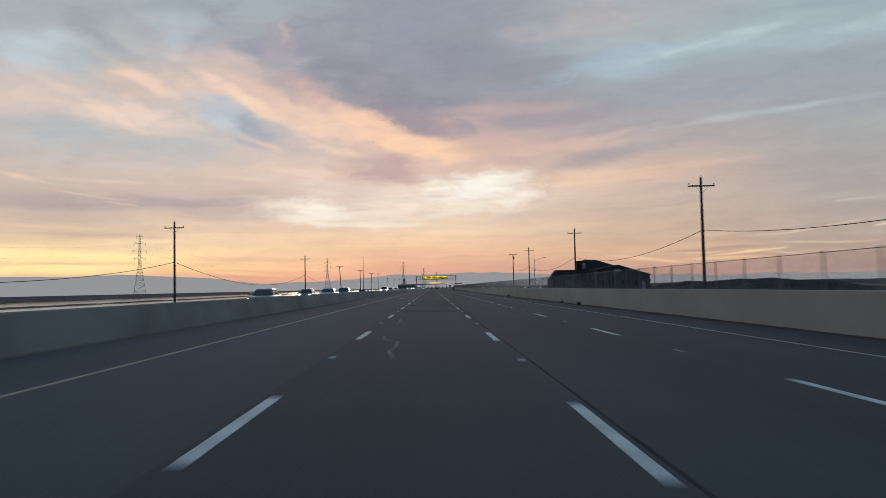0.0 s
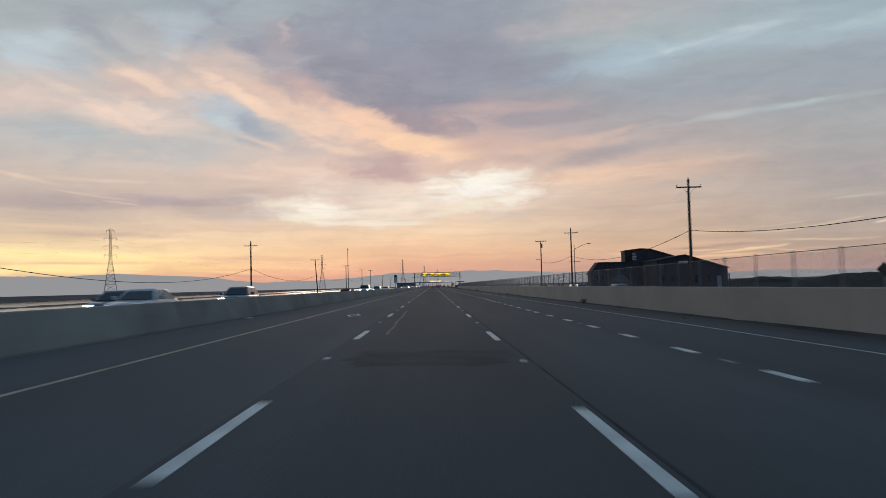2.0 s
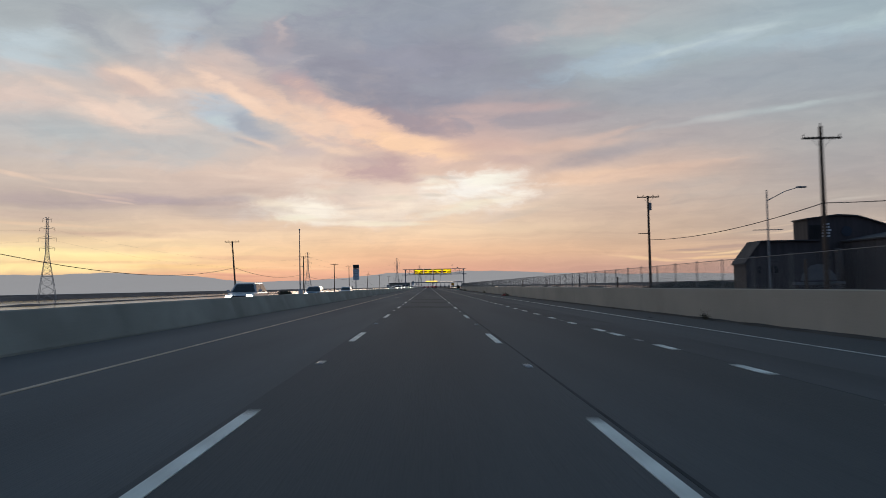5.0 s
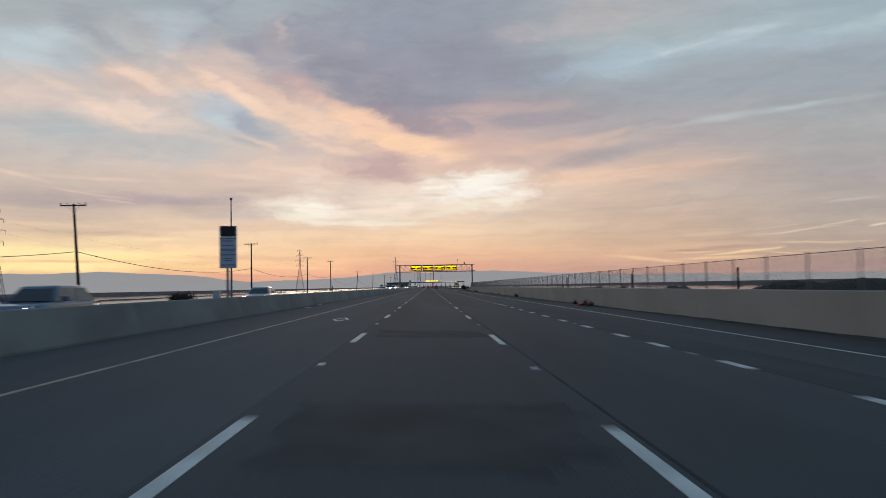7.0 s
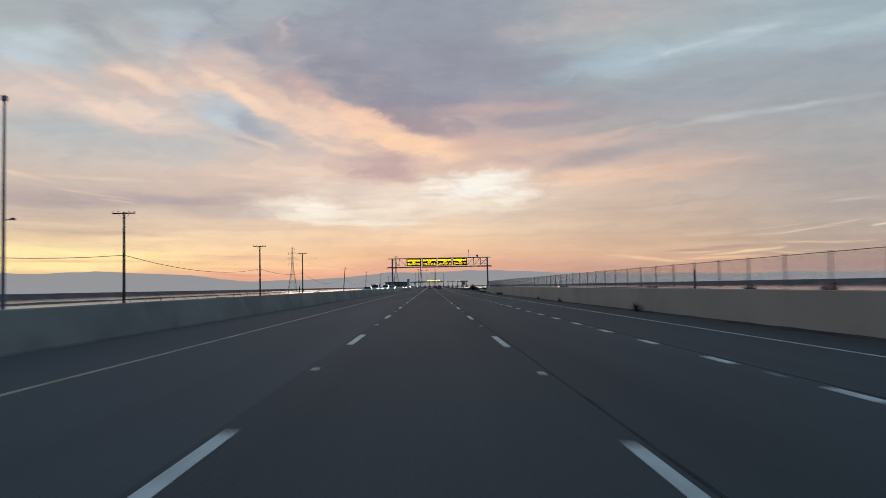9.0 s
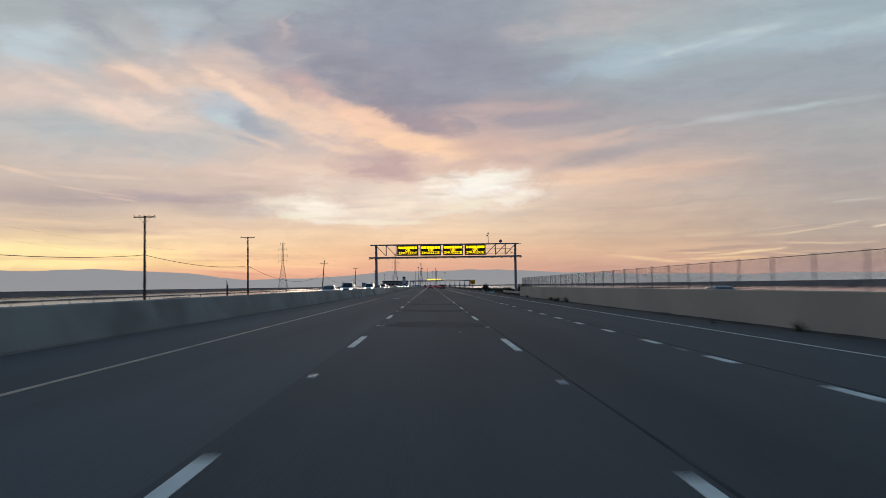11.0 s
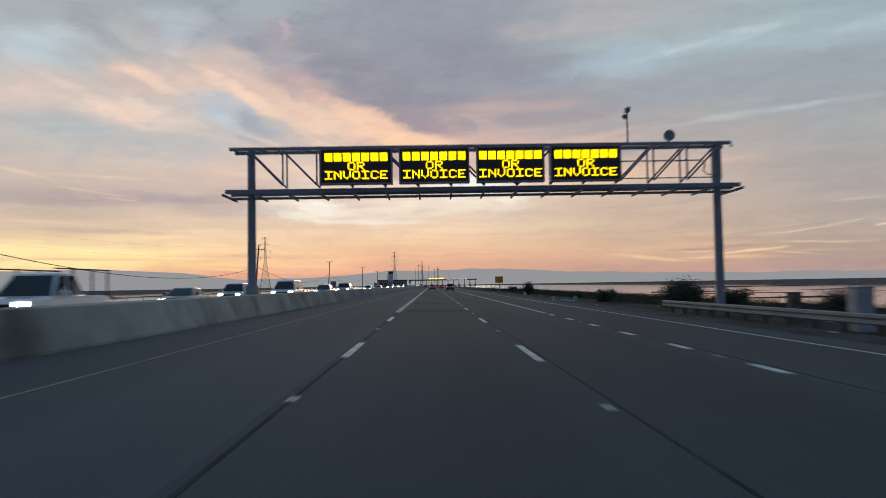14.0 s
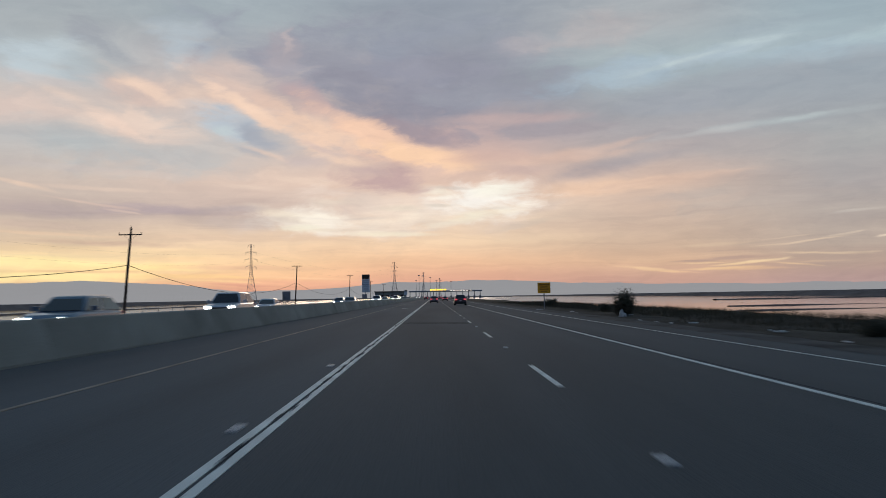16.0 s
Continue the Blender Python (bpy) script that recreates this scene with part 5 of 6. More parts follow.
# ---- median lane signs and roadside signs ----
def median_sign(y, h0, h1, w, rows):
    s = thing("median_sign", (-6.62, y, 1.02), "tall narrow pale grey price sign with a black head", "sign", "signs on the median")
    part("post", tube(bmesh.new(), (-0.05, 0.06, 0), (-0.05, 0.06, h1 - 0.1), 0.055, seg=8), STEEL, s)
    hh = h1 - h0
    head = h1 - hh * 0.25
    part("head_panel", box(bmesh.new(), -w / 2, w / 2, -0.05, 0.0, head, h1, 0.01), BLACK, s)
    board = part("panel", box(bmesh.new(), -w / 2, w / 2, -0.05, 0.0, h0, head - 0.01, 0.01), SIGNGREY, s)
    for k, (f, a) in enumerate(rows):
        z = h0 + (head - h0) * f
        part("text_bar", box(bmesh.new(), -w * a / 2, w * a / 2, -0.062, -0.05, z - 0.016, z + 0.016), SIGNTEXT, board)
    bm = bmesh.new()
    for x in (-w / 2, w / 2 - 0.035):
        box(bm, x, x + 0.035, -0.064, -0.052, h0, h1)
    part("rim", bm, SIGNGREY, s, "pale rim")
    return s


ROWS = ((0.93, 0.85), (0.86, 0.6), (0.72, 0.7), (0.60, 0.9), (0.55, 0.7), (0.42, 0.9), (0.30, 0.5), (0.24, 0.5), (0.10, 0.8))
median_sign(239.1, 1.25, 3.05, 0.72, ROWS)
median_sign(571.0, 1.0, 3.2, 0.95, ROWS)
median_sign(706.0, 1.0, 2.4, 0.9, ROWS[:4])
for y, x, w in ((600.0, -21.9, 1.3), (740.0, -21.9, 1.6)):
    s = thing("roadside_sign", (x, y, -0.3), "dark back of a roadside sign on two posts", "sign", "sign backs by the far edge")
    for dx in (-w / 3, w / 3):
        part("post", tube(bmesh.new(), (dx, 0, -0.3), (dx, 0, 2.6), 0.05, seg=8), STEEL, s)
    part("plate", box(bmesh.new(), -w / 2, w / 2, 0.05, 0.08, 1.5, 2.9, 0.01), GANTRY, s)

advice = thing("orange_sign", (15.1, 569.5, -0.6), "square orange-yellow advisory sign on a steel post", "sign")
part("post", tube(bmesh.new(), (0, 0.05, -0.3), (0, 0.05, 3.0), 0.07, seg=8), STEEL, advice)
board = part("plate", box(bmesh.new(), -0.78, 0.78, -0.03, 0.0, 2.12, 3.42, 0.02), SIGNYEL, advice)
for z, a in ((3.15, 0.9), (2.88, 0.6), (2.62, 0.75), (2.36, 0.5)):
    part("text_bar", box(bmesh.new(), -0.72 * a, 0.72 * a, -0.042, -0.03, z - 0.06, z + 0.06), material("brown_lettering", (0.45, 0.17, 0.01), 0.6), board)


# ---- guardrails ----
def guardrail(x, y0, y1, face, zr, label):
    g = thing("guardrail", (x, y0, zr), label, "guardrail", "guardrails")
    bm = bmesh.new()
    prof = [(0.0, 0.34), (0.07, 0.38), (0.07, 0.46), (0.0, 0.51), (0.07, 0.56), (0.07, 0.64), (0.0, 0.68)]
    ring = [[bm.verts.new((face * px + o, y, pz)) for px, pz in prof for o in (0,)] for y in (0, y1 - y0) for o in (0,)]
    for k in range(len(prof) - 1):
        bm.faces.new((ring[0][k], ring[0][k + 1], ring[1][k + 1], ring[1][k]))
    rail = part("rail", bm, STEEL, g)
    sol = rail.modifiers.new("sheet", "SOLIDIFY")
    sol.thickness = 0.012
    n = int((y1 - y0) / 1.9)
    pmesh = bpy.data.meshes.new("post")
    bm = bmesh.new()
    box(bm, -0.09, 0.09, -0.07, 0.07, -0.4, 0.66, 0.01)
    bm.to_mesh(pmesh)
    bm.free()
    pmesh.materials.append(WOOD)
    for k in range(n + 1):
        shared("post", pmesh, g, (-face * 0.14, 0.2 + k * 1.9, 0))
    return g


guardrail(14.25, 431.0, 457.0, -1, -0.36, "dull galvanised guardrail where the wall ends")
guardrail(-21.3, -60, 900, 1, -0.18, "galvanised guardrail on timber posts along the far edge")

# ---- toll plaza far ahead ----
plaza = thing("toll_plaza", (0, 1280, -0.4), "distant toll plaza with a long canopy and lit lane signs", "toll plaza")
part("canopy", box(bmesh.new(), -24, 52, 0, 9, 6.6, 8.0, 0.1), GANTRY, plaza, "dark flat canopy")
for k in range(13):
    x = -23 + 6.1 * k
    part("column", box(bmesh.new(), x - 0.3, x + 0.3, 3, 4, -0.8, 6.6), CONCRETE_L, plaza)
    part("booth", box(bmesh.new(), x - 0.9, x + 0.9, 1.0, 6.0, -0.8, 2.6, 0.1), GANTRY, plaza)
for k in range(5):
    part("lane_sign", box(bmesh.new(), -2.0 + 3.5 * k, 0.8 + 3.5 * k, -0.3, 0, 8.2, 9.6, 0.05), PLAZA, plaza, "lit amber sign")
for k in range(7):
    x = 18.5 + 3.4 * k
    ls = part("lane_sign", box(bmesh.new(), x, x + 2.4, -0.3, 0, 7.2, 8.4, 0.05), BLACK, plaza, "dark sign with pale lights")
    for j in range(2):
        part("lamp", box(bmesh.new(), x + 0.3 + 1.1 * j, x + 0.9 + 1.1 * j, -0.42, -0.3, 7.5, 8.1, 0.05), PLAZAWHITE, ls)
for x, y, h in ((-8, 1210, 22), (-3, 1120, 19), (2, 1330, 23), (9, 1400, 21), (13, 1250, 18), (-14, 1350, 20), (24, 1290, 17)):
    pl = thing("high_lamp_mast", (x - 4, y, -0.5), "tall thin plaza lamp mast", "lamp mast", "plaza lamp masts")
    part("mast", tube(bmesh.new(), (0, 0, -0.3), (0, 0, h), 0.24, 0.13, 8), STEEL, pl)
    part("lamp_ring", tube(bmesh.new(), (0, 0, h), (0, 0, h + 0.6), 1.1, 0.9, 12), GANTRY, pl)
office = thing("plaza_office", (-34, 1130, -0.6), "low grey office building beside the toll plaza", "building")
part("wall", box(bmesh.new(), -14, 12, 0, 18, -0.5, 6.5, 0.1), CONCRETE_L, office)
part("roof", box(bmesh.new(), -14.6, 12.6, -0.6, 18.6, 6.5, 7.2, 0.1), ROOF, office)
for k in range(6):
    part("window", box(bmesh.new(), -12.5 + 4 * k, -10 + 4 * k, -0.06, 0.0, 2.2, 4.2), GLASS, office)

# ---- vehicles ----
def loft(bm, rings, close=True):
    vs = [[bm.verts.new(p) for p in r] for r in rings]
    n = len(rings[0])
    for a, b in zip(vs, vs[1:]):
        for k in range(n):
            bm.faces.new((a[k], a[(k + 1) % n], b[(k + 1) % n], b[k]))
    if close:
        bm.faces.new(vs[0][::-1])
        bm.faces.new(vs[-1])
    return bm


def car(name, label, body_mat, L, W, H, hood, belt, cab, lights, category="car", group=""):
    """A road vehicle driving towards +y, built round its centre on the ground.
    cab: y of windscreen foot, windscreen top, rear glass top, rear glass foot, as shares of the length from the back."""
    c = thing(name, (0, 0, 0), label, category, group)
    hw, y0 = W / 2, -L / 2
    wf, wt, rt, rf = [y0 + L * s for s in cab]
    deck = belt if rf <= y0 + 0.12 * L else belt - 0.02

    def ring(y, w, zb, zt):
        r = 0.10
        return [(-w + 0.06, y, zb), (w - 0.06, y, zb), (w, y, zb + r), (w + 0.015, y, (zb + zt) / 2), (w - 0.02, y, zt - r), (w - 0.14, y, zt),
                (-w + 0.14, y, zt), (-w + 0.02, y, zt - r), (-w - 0.015, y, (zb + zt) / 2), (-w, y, zb + r)]
    st = [(0.0, 0.86, 0.42, deck * 0.86), (0.02, 0.94, 0.30, deck * 0.96), (0.10, 1.0, 0.24, deck), (0.30, 1.0, 0.22, belt), (0.62, 1.0, 0.22, belt),
          ((wf - y0) / L, 1.0, 0.22, belt - 0.01), (0.86, 0.985, 0.22, hood), (0.95, 0.94, 0.24, hood - 0.06), (0.985, 0.88, 0.28, hood - 0.16), (1.0, 0.80, 0.36, hood - 0.28)]
    bm = loft(bmesh.new(), [ring(y0 + L * f, hw * w, zb, zt) for f, w, zb, zt in st])
    body = part("body", bm, body_mat, c, smooth=False)
    # greenhouse with raked ends and leaning sides
    wb, wr = hw - 0.10, hw - 0.31

    bm = bmesh.new()
    low = [bm.verts.new(p) for p in ((-wb, rf, belt - 0.03), (wb, rf, belt - 0.03), (wb, wf, belt - 0.03), (-wb, wf, belt - 0.03))]
    top = [bm.verts.new(p) for p in ((-wr, rt, H - 0.05), (wr, rt, H - 0.05), (wr, wt, H - 0.04), (-wr, wt, H - 0.04))]
    crown = [bm.verts.new(p) for p in ((-wr + 0.12, rt + 0.16, H), (wr - 0.12, rt + 0.16, H), (wr - 0.12, wt - 0.2, H), (-wr + 0.12, wt - 0.2, H))]
    for a, b in ((low, top), (top, crown)):
        for k in range(4):
            bm.faces.new((a[k], a[(k + 1) % 4], b[(k + 1) % 4], b[k]))
    bm.faces.new(crown)
    bmesh.ops.bevel(bm, geom=[e for e in bm.edges if not e.is_boundary], offset=0.045, segments=2, affect="EDGES", profile=0.6)
    part("roof", bm, body_mat, c, smooth=True)

    def pane(nm, q, inset=0.08):
        """Glass laid 1 cm proud of a side of the greenhouse."""
        q = [Vector(v) for v in q]
        m = sum(q, Vector()) / 4
        nrm = (q[1] - q[0]).cross(q[3] - q[0]).normalized()
        if nrm.dot(m - Vector((0, (wt + rt) / 2, belt))) < 0:
            nrm = -nrm
        bm = bmesh.new()
        o = [v + (m - v).normalized() * inset * 1.3 for v in q]
        a = [bm.verts.new(v - nrm * 0.02) for v in o]
        b = [bm.verts.new(v + nrm * 0.012) for v in o]
        for k in range(4):
            bm.faces.new((a[k], a[(k + 1) % 4], b[(k + 1) % 4], b[k]))
        bm.faces.new(b)
        return part(nm, bm, GLASS, c)
    zb, zt = belt - 0.01, H - 0.06
    pane("windscreen", ((-wb, wf, zb), (wb, wf, zb), (wr, wt, zt), (-wr, wt, zt)))
    pane("rear_window", ((-wb, rf, zb), (wb, rf, zb), (wr, rt, zt), (-wr, rt, zt)))
    for s in (-1, 1):
        mb, mt = (wf + rf) / 2 + 0.1, (wt + rt) / 2 + 0.05
        pane("side_window", ((s * wb, rf, zb), (s * wb, mb, zb), (s * wr, mt, zt), (s * wr, rt, zt)), 0.06)
        pane("side_window", ((s * wb, mb, zb), (s * wb, wf, zb), (s * wr, wt, zt), (s * wr, mt, zt)), 0.06)
        bm = box(bmesh.new(), -0.11, 0.11, -0.07, 0.07, -0.07, 0.09, 0.03)
        for v in bm.verts:
            v.co += Vector((s * (hw + 0.08), wf - 0.35, belt + 0.08))
        part("mirror", bm, body_mat, c)
        bm = box(bmesh.new(), -0.17, 0.17, -0.07, 0.07, -0.075, 0.075, 0.03)
        for v in bm.verts:
            v.co += Vector((s * (hw * 0.80 - 0.10), L / 2 - 0.03, hood - 0.21))
        part("headlight", bm, HEAD if lights == "front" else GLASS, c, "lit headlight" if lights == "front" else "")
        bm = box(bmesh.new(), -0.20, 0.20, -0.05, 0.06, -0.10, 0.10, 0.03)
        for v in bm.verts:
            v.co += Vector((s * (hw - 0.27), y0 + 0.03, deck - 0.14))
        part("taillight", bm, TAIL if lights == "rear" else REDBAG, c, "lit red taillight" if lights == "rear" else "")
        for fy in (0.19, 0.81):
            R = 0.33 if H < 1.6 else 0.37
            wx = s * (hw - 0.10)
            yy = y0 + L * fy
            bm = bmesh.new()
            tube(bm, (wx - s * 0.13, yy, R), (wx + s * 0.13, yy, R), R, R, 20)
            wheel = part("tyre", bm, TYRE, c)
            bm = bmesh.new()
            tube(bm, (wx + s * 0.128, yy, R), (wx + s * 0.14, yy, R), R * 0.62, R * 0.56, 14)
            part("rim", bm, RIM, wheel)
    part("rear_bumper", box(bmesh.new(), -hw * 0.90, hw * 0.90, y0 - 0.05, y0 + 0.12, 0.32, 0.58, 0.05), TRIM, c)
    part("front_bumper", box(bmesh.new(), -hw * 0.82, hw * 0.82, L / 2 - 0.12, L / 2 + 0.05, 0.28, 0.52, 0.05), TRIM, c)
    part("number_plate", box(bmesh.new(), -0.16, 0.16, y0 - 0.01 if H > 1.6 else y0 - 0.06, y0 + 0.02, deck * 0.62, deck * 0.62 + 0.15), PLATE, c)
    part("grille", box(bmesh.new(), -hw * 0.5, hw * 0.5, L / 2 - 0.05, L / 2 + 0.02, hood - 0.36, hood - 0.20, 0.02), TRIM, c)
    return c


P_DARK = paint("black_car_paint", (0.05, 0.042, 0.045))
P_GREY, P_SILVER = paint("grey_car_paint", (0.17, 0.185, 0.21)), paint("silver_car_paint", (0.52, 0.53, 0.55), 0.35)
P_WHITE, P_BLUE = paint("white_car_paint", (0.78, 0.78, 0.78)), paint("steel_blue_car_paint", (0.06, 0.12, 0.19))
SED = dict(L=4.75, W=1.82, H=1.45, hood=0.92, belt=0.98, cab=(0.71, 0.56, 0.27, 0.12))
SUV = dict(L=4.75, W=1.95, H=1.74, hood=1.08, belt=1.12, cab=(0.74, 0.62, 0.10, 0.02))
VAN = dict(L=5.1, W=1.98, H=1.86, hood=1.10, belt=1.10, cab=(0.82, 0.66, 0.05, 0.01))
PICKUP = dict(L=5.7, W=1.98, H=1.84, hood=1.12, belt=1.12, cab=(0.74, 0.62, 0.42, 0.38))
HATCH = dict(L=4.3, W=1.78, H=1.52, hood=0.96, belt=1.0, cab=(0.74, 0.58, 0.14, 0.03))


def park(ob, x, y, turned=False, z=None):
    rz = 180.0 if turned else 0.0
    zz = road_z(x) if z is None else z
    ob.matrix_basis = pose(x, y, zz, 0, 0, rz)
    return ob


# same way, ahead
park(car("suv", "black sport utility vehicle with lit red tail lamps", P_DARK, lights="rear", group="cars ahead", **SUV), 6.0, 602.8)
park(car("hatchback", "grey hatchback with lit tail lamps", P_GREY, lights="rear", group="cars ahead", **HATCH), 1.75, 642.3)
ahead_sedan = park(car("sedan", "dark sedan with lit tail lamps", P_DARK, lights="rear", group="cars ahead", **SED), 5.6, 742)
for x, y in ((-1.8, 828), (1.8, 905), (5.6, 985), (9.2, 1090), (1.8, 1130), (5.5, 1190)):
    park(copy_thing(ahead_sedan, pose(0, 0, 0)), x, y)

# oncoming, headlights lit
on = [car("sedan", "grey oncoming sedan with bright headlights", P_GREY, lights="front", group="oncoming cars", **SED),
      car("suv", "silver oncoming sport utility vehicle with bright headlights", P_SILVER, lights="front", group="oncoming cars", **SUV),
      car("minivan", "white oncoming minivan with bright headlights", P_WHITE, lights="front", group="oncoming cars", **VAN),
      car("hatchback", "steel-blue oncoming hatchback with bright headlights", P_BLUE, lights="front", group="oncoming cars", **HATCH),
      car("sedan", "silver oncoming sedan with bright headlights", P_SILVER, lights="front", group="oncoming cars", **SED)]
pickup = car("pickup", "white oncoming pickup truck with a ladder rack", P_WHITE, lights="front", category="pickup truck", group="oncoming cars", **PICKUP)
for y in (-2.5, -1.3, 0.1):
    for sx in (-0.86, 0.86):
        part("rack_post", bar(bmesh.new(), (sx, y, 1.05), (sx, y, 1.93), 0.05, 0.05), TRIM, pickup)
for sx in (-0.86, 0.86):
    part("rack_rail", bar(bmesh.new(), (sx, -2.7, 1.95), (sx, 1.2, 1.95), 0.04, 0.04), TRIM, pickup)
on.append(pickup)
NEAR_LANE, MID_LANE, FAR_LANE = -10.4, -13.9, -17.3
ON = [(0, NEAR_LANE, 57), (4, NEAR_LANE, 92), (3, MID_LANE, 98), (3, NEAR_LANE, 108.5), (1, NEAR_LANE, 200), (3, NEAR_LANE, 231), (4, NEAR_LANE, 263),
      (4, NEAR_LANE, 418), (5, NEAR_LANE, 439.5), (0, MID_LANE, 464), (1, MID_LANE, 477), (2, NEAR_LANE, 480), (3, NEAR_LANE, 502), (1, NEAR_LANE, 522), (4, MID_LANE, 549), (0, NEAR_LANE, 588), (3, MID_LANE, 604), (1, NEAR_LANE, 640),
      (4, NEAR_LANE, 668), (0, MID_LANE, 690), (2, NEAR_LANE, 722), (1, MID_LANE, 760), (0, NEAR_LANE, 792), (4, NEAR_LANE, 850), (3, MID_LANE, 890), (0, NEAR_LANE, 930), (1, NEAR_LANE, 990),
      (4, MID_LANE, 706), (3, MID_LANE, 735), (2, MID_LANE, 815), (1, MID_LANE, 862), (4, NEAR_LANE, 885), (0, MID_LANE, 950), (3, NEAR_LANE, 962), (4, MID_LANE, 1010),
      (0, NEAR_LANE, 1030), (3, MID_LANE, 1060), (1, NEAR_LANE, 1085), (4, FAR_LANE, 1100), (2, MID_LANE, 1125), (0, NEAR_LANE, 1150), (1, FAR_LANE, 1010), (3, FAR_LANE, 900)]
first = set()
for kind, x, y in ON:
    ob = on[kind] if kind not in first else copy_thing(on[kind], pose(0, 0, 0))
    first.add(kind)
    park(ob, x, y, True)

P_BLUE = paint("pale_blue_car_paint", (0.16, 0.22, 0.30))
# parked in the lot behind the wall
lot = [car("sedan", "pale sedan parked unlit behind the wall", P_SILVER, lights="", group="parked cars", **SED),
       car("hatchback", "white hatchback parked unlit behind the wall", P_WHITE, lights="", group="parked cars", **HATCH)]
for i, (x, y, rz) in enumerate(((23.0, 146.0, 4), (23.0, 168.0, -3), (23.4, 175.2, 2))):
    k = i % 2
    ob = lot[k] if i < 2 else copy_thing(lot[k], pose(0, 0, 0))
    ob.matrix_basis = pose(x, y, -0.42, 0, 0, rz)

blue_car = car("sedan", "pale blue sedan parked unlit behind the wall", P_BLUE, lights="", group="parked cars", **SED)
blue_car.matrix_basis = pose(21.0, 376.5, -0.42, 0, 0, 0)

# ---- scrub, weeds and litter ----
def bush(x, y, r, h, seed, label="dark low bush with dense small leaves", base=-0.65):
    rnd = random.Random(seed)
    b = thing("bush", (x, y, base), label, "bush", "roadside bushes")
    bm = bmesh.new()
    tips = []
    for k in range(9):
        a, l = rnd.uniform(0, 6.28), rnd.uniform(0.3, 0.8)
        tip = Vector((math.cos(a) * r * l * 0.8, math.sin(a) * r * l * 0.8, h * rnd.uniform(0.5, 0.9)))
        tube(bm, (0, 0, -0.2), tip * 0.55 + Vector((0, 0, 0.05)), 0.05, 0.03, 5, False)
        tube(bm, tip * 0.55 + Vector((0, 0, 0.05)), tip, 0.03, 0.012, 5, False)
        tips.append(tip)
    part("stems", bm, WOOD, b)
    vs, fs = [], []
    for k in range(int(4200 * r * h)):
        t = rnd.choice(tips) * rnd.uniform(0.2, 1.0)
        p = t + Vector((rnd.gauss(0, r * 0.20), rnd.gauss(0, r * 0.20), rnd.gauss(0, h * 0.12)))
        p.z = abs(p.z)
        s = rnd.uniform(0.03, 0.075)
        u = Vector((rnd.gauss(0, 1), rnd.gauss(0, 1), rnd.gauss(0, 1))).normalized()
        v = u.orthogonal().normalized()
        i = len(vs)
        vs += [p - u * s, p + v * s * 0.55, p + u * s, p - v * s * 0.55]
        fs.append((i, i + 1, i + 2, i + 3))
    me = bpy.data.meshes.new("leaves")
    me.from_pydata([tuple(v) for v in vs], [], fs)
    me.materials.append(LEAF)
    lv = new("leaves", me)
    lv.parent = b
    lv["kind"] = "stuff"
    return b


for x, y, r, h, s in ((16.9, 537.5, 1.2, 2.3, 1), (17.6, 486, 1.15, 1.5, 2), (19.2, 469, 2.0, 2.1, 3), (19.6, 461.5, 1.5, 1.6, 4), (21.5, 452, 1.6, 1.5, 5), (23.5, 443, 1.4, 1.4, 6),
                      (27.2, 70.5, 1.6, 1.3, 7), (29.8, 73, 1.1, 0.9, 8), (-30.0, 196.8, 1.1, 1.6, 9), (19.5, 556, 0.9, 1.0, 10), (22, 610, 1.4, 1.3, 11), (-27.5, 470, 0.8, 1.1, 12), (18.5, 505, 0.9, 0.9, 13),
                      (-24.2, 288, 1.9, 1.8, 14), (30, 333, 0.9, 1.6, 15), (31, 321, 1.0, 1.7, 16), (27, 352, 0.8, 1.5, 17)):
    bush(x, y, r, h, s)


def blades(name, label, spots, height, mat, seed, per):
    """Dry upright stems and grass as thin tapered blades."""
    rnd = random.Random(seed)
    vs, fs = [], []
    for x, y, z, sp in spots:
        for k in range(per):
            px, py = x + rnd.gauss(0, sp), y + rnd.gauss(0, sp)
            hh = height * rnd.uniform(0.35, 1.0)
            a = rnd.uniform(0, 6.28)
            w = rnd.uniform(0.006, 0.016)
            lx, ly = rnd.gauss(0, 0.22) * hh, rnd.gauss(0, 0.22) * hh
            dx, dy = math.cos(a) * w, math.sin(a) * w
            i = len(vs)
            vs += [(px - dx, py - dy, z - 0.05), (px + dx, py + dy, z - 0.05), (px + lx * 0.4 + dx * 0.7, py + ly * 0.4 + dy * 0.7, z + hh * 0.55),
                   (px + lx * 0.4 - dx * 0.7, py + ly * 0.4 - dy * 0.7, z + hh * 0.55), (px + lx, py + ly, z + hh)]
            fs += [(i, i + 1, i + 2, i + 3), (i + 3, i + 2, i + 4)]
    me = bpy.data.meshes.new(name)
    me.from_pydata(vs, [], fs)
    me.materials.append(mat)
    return tagged(new(name, me), label, "weeds", kind="stuff")


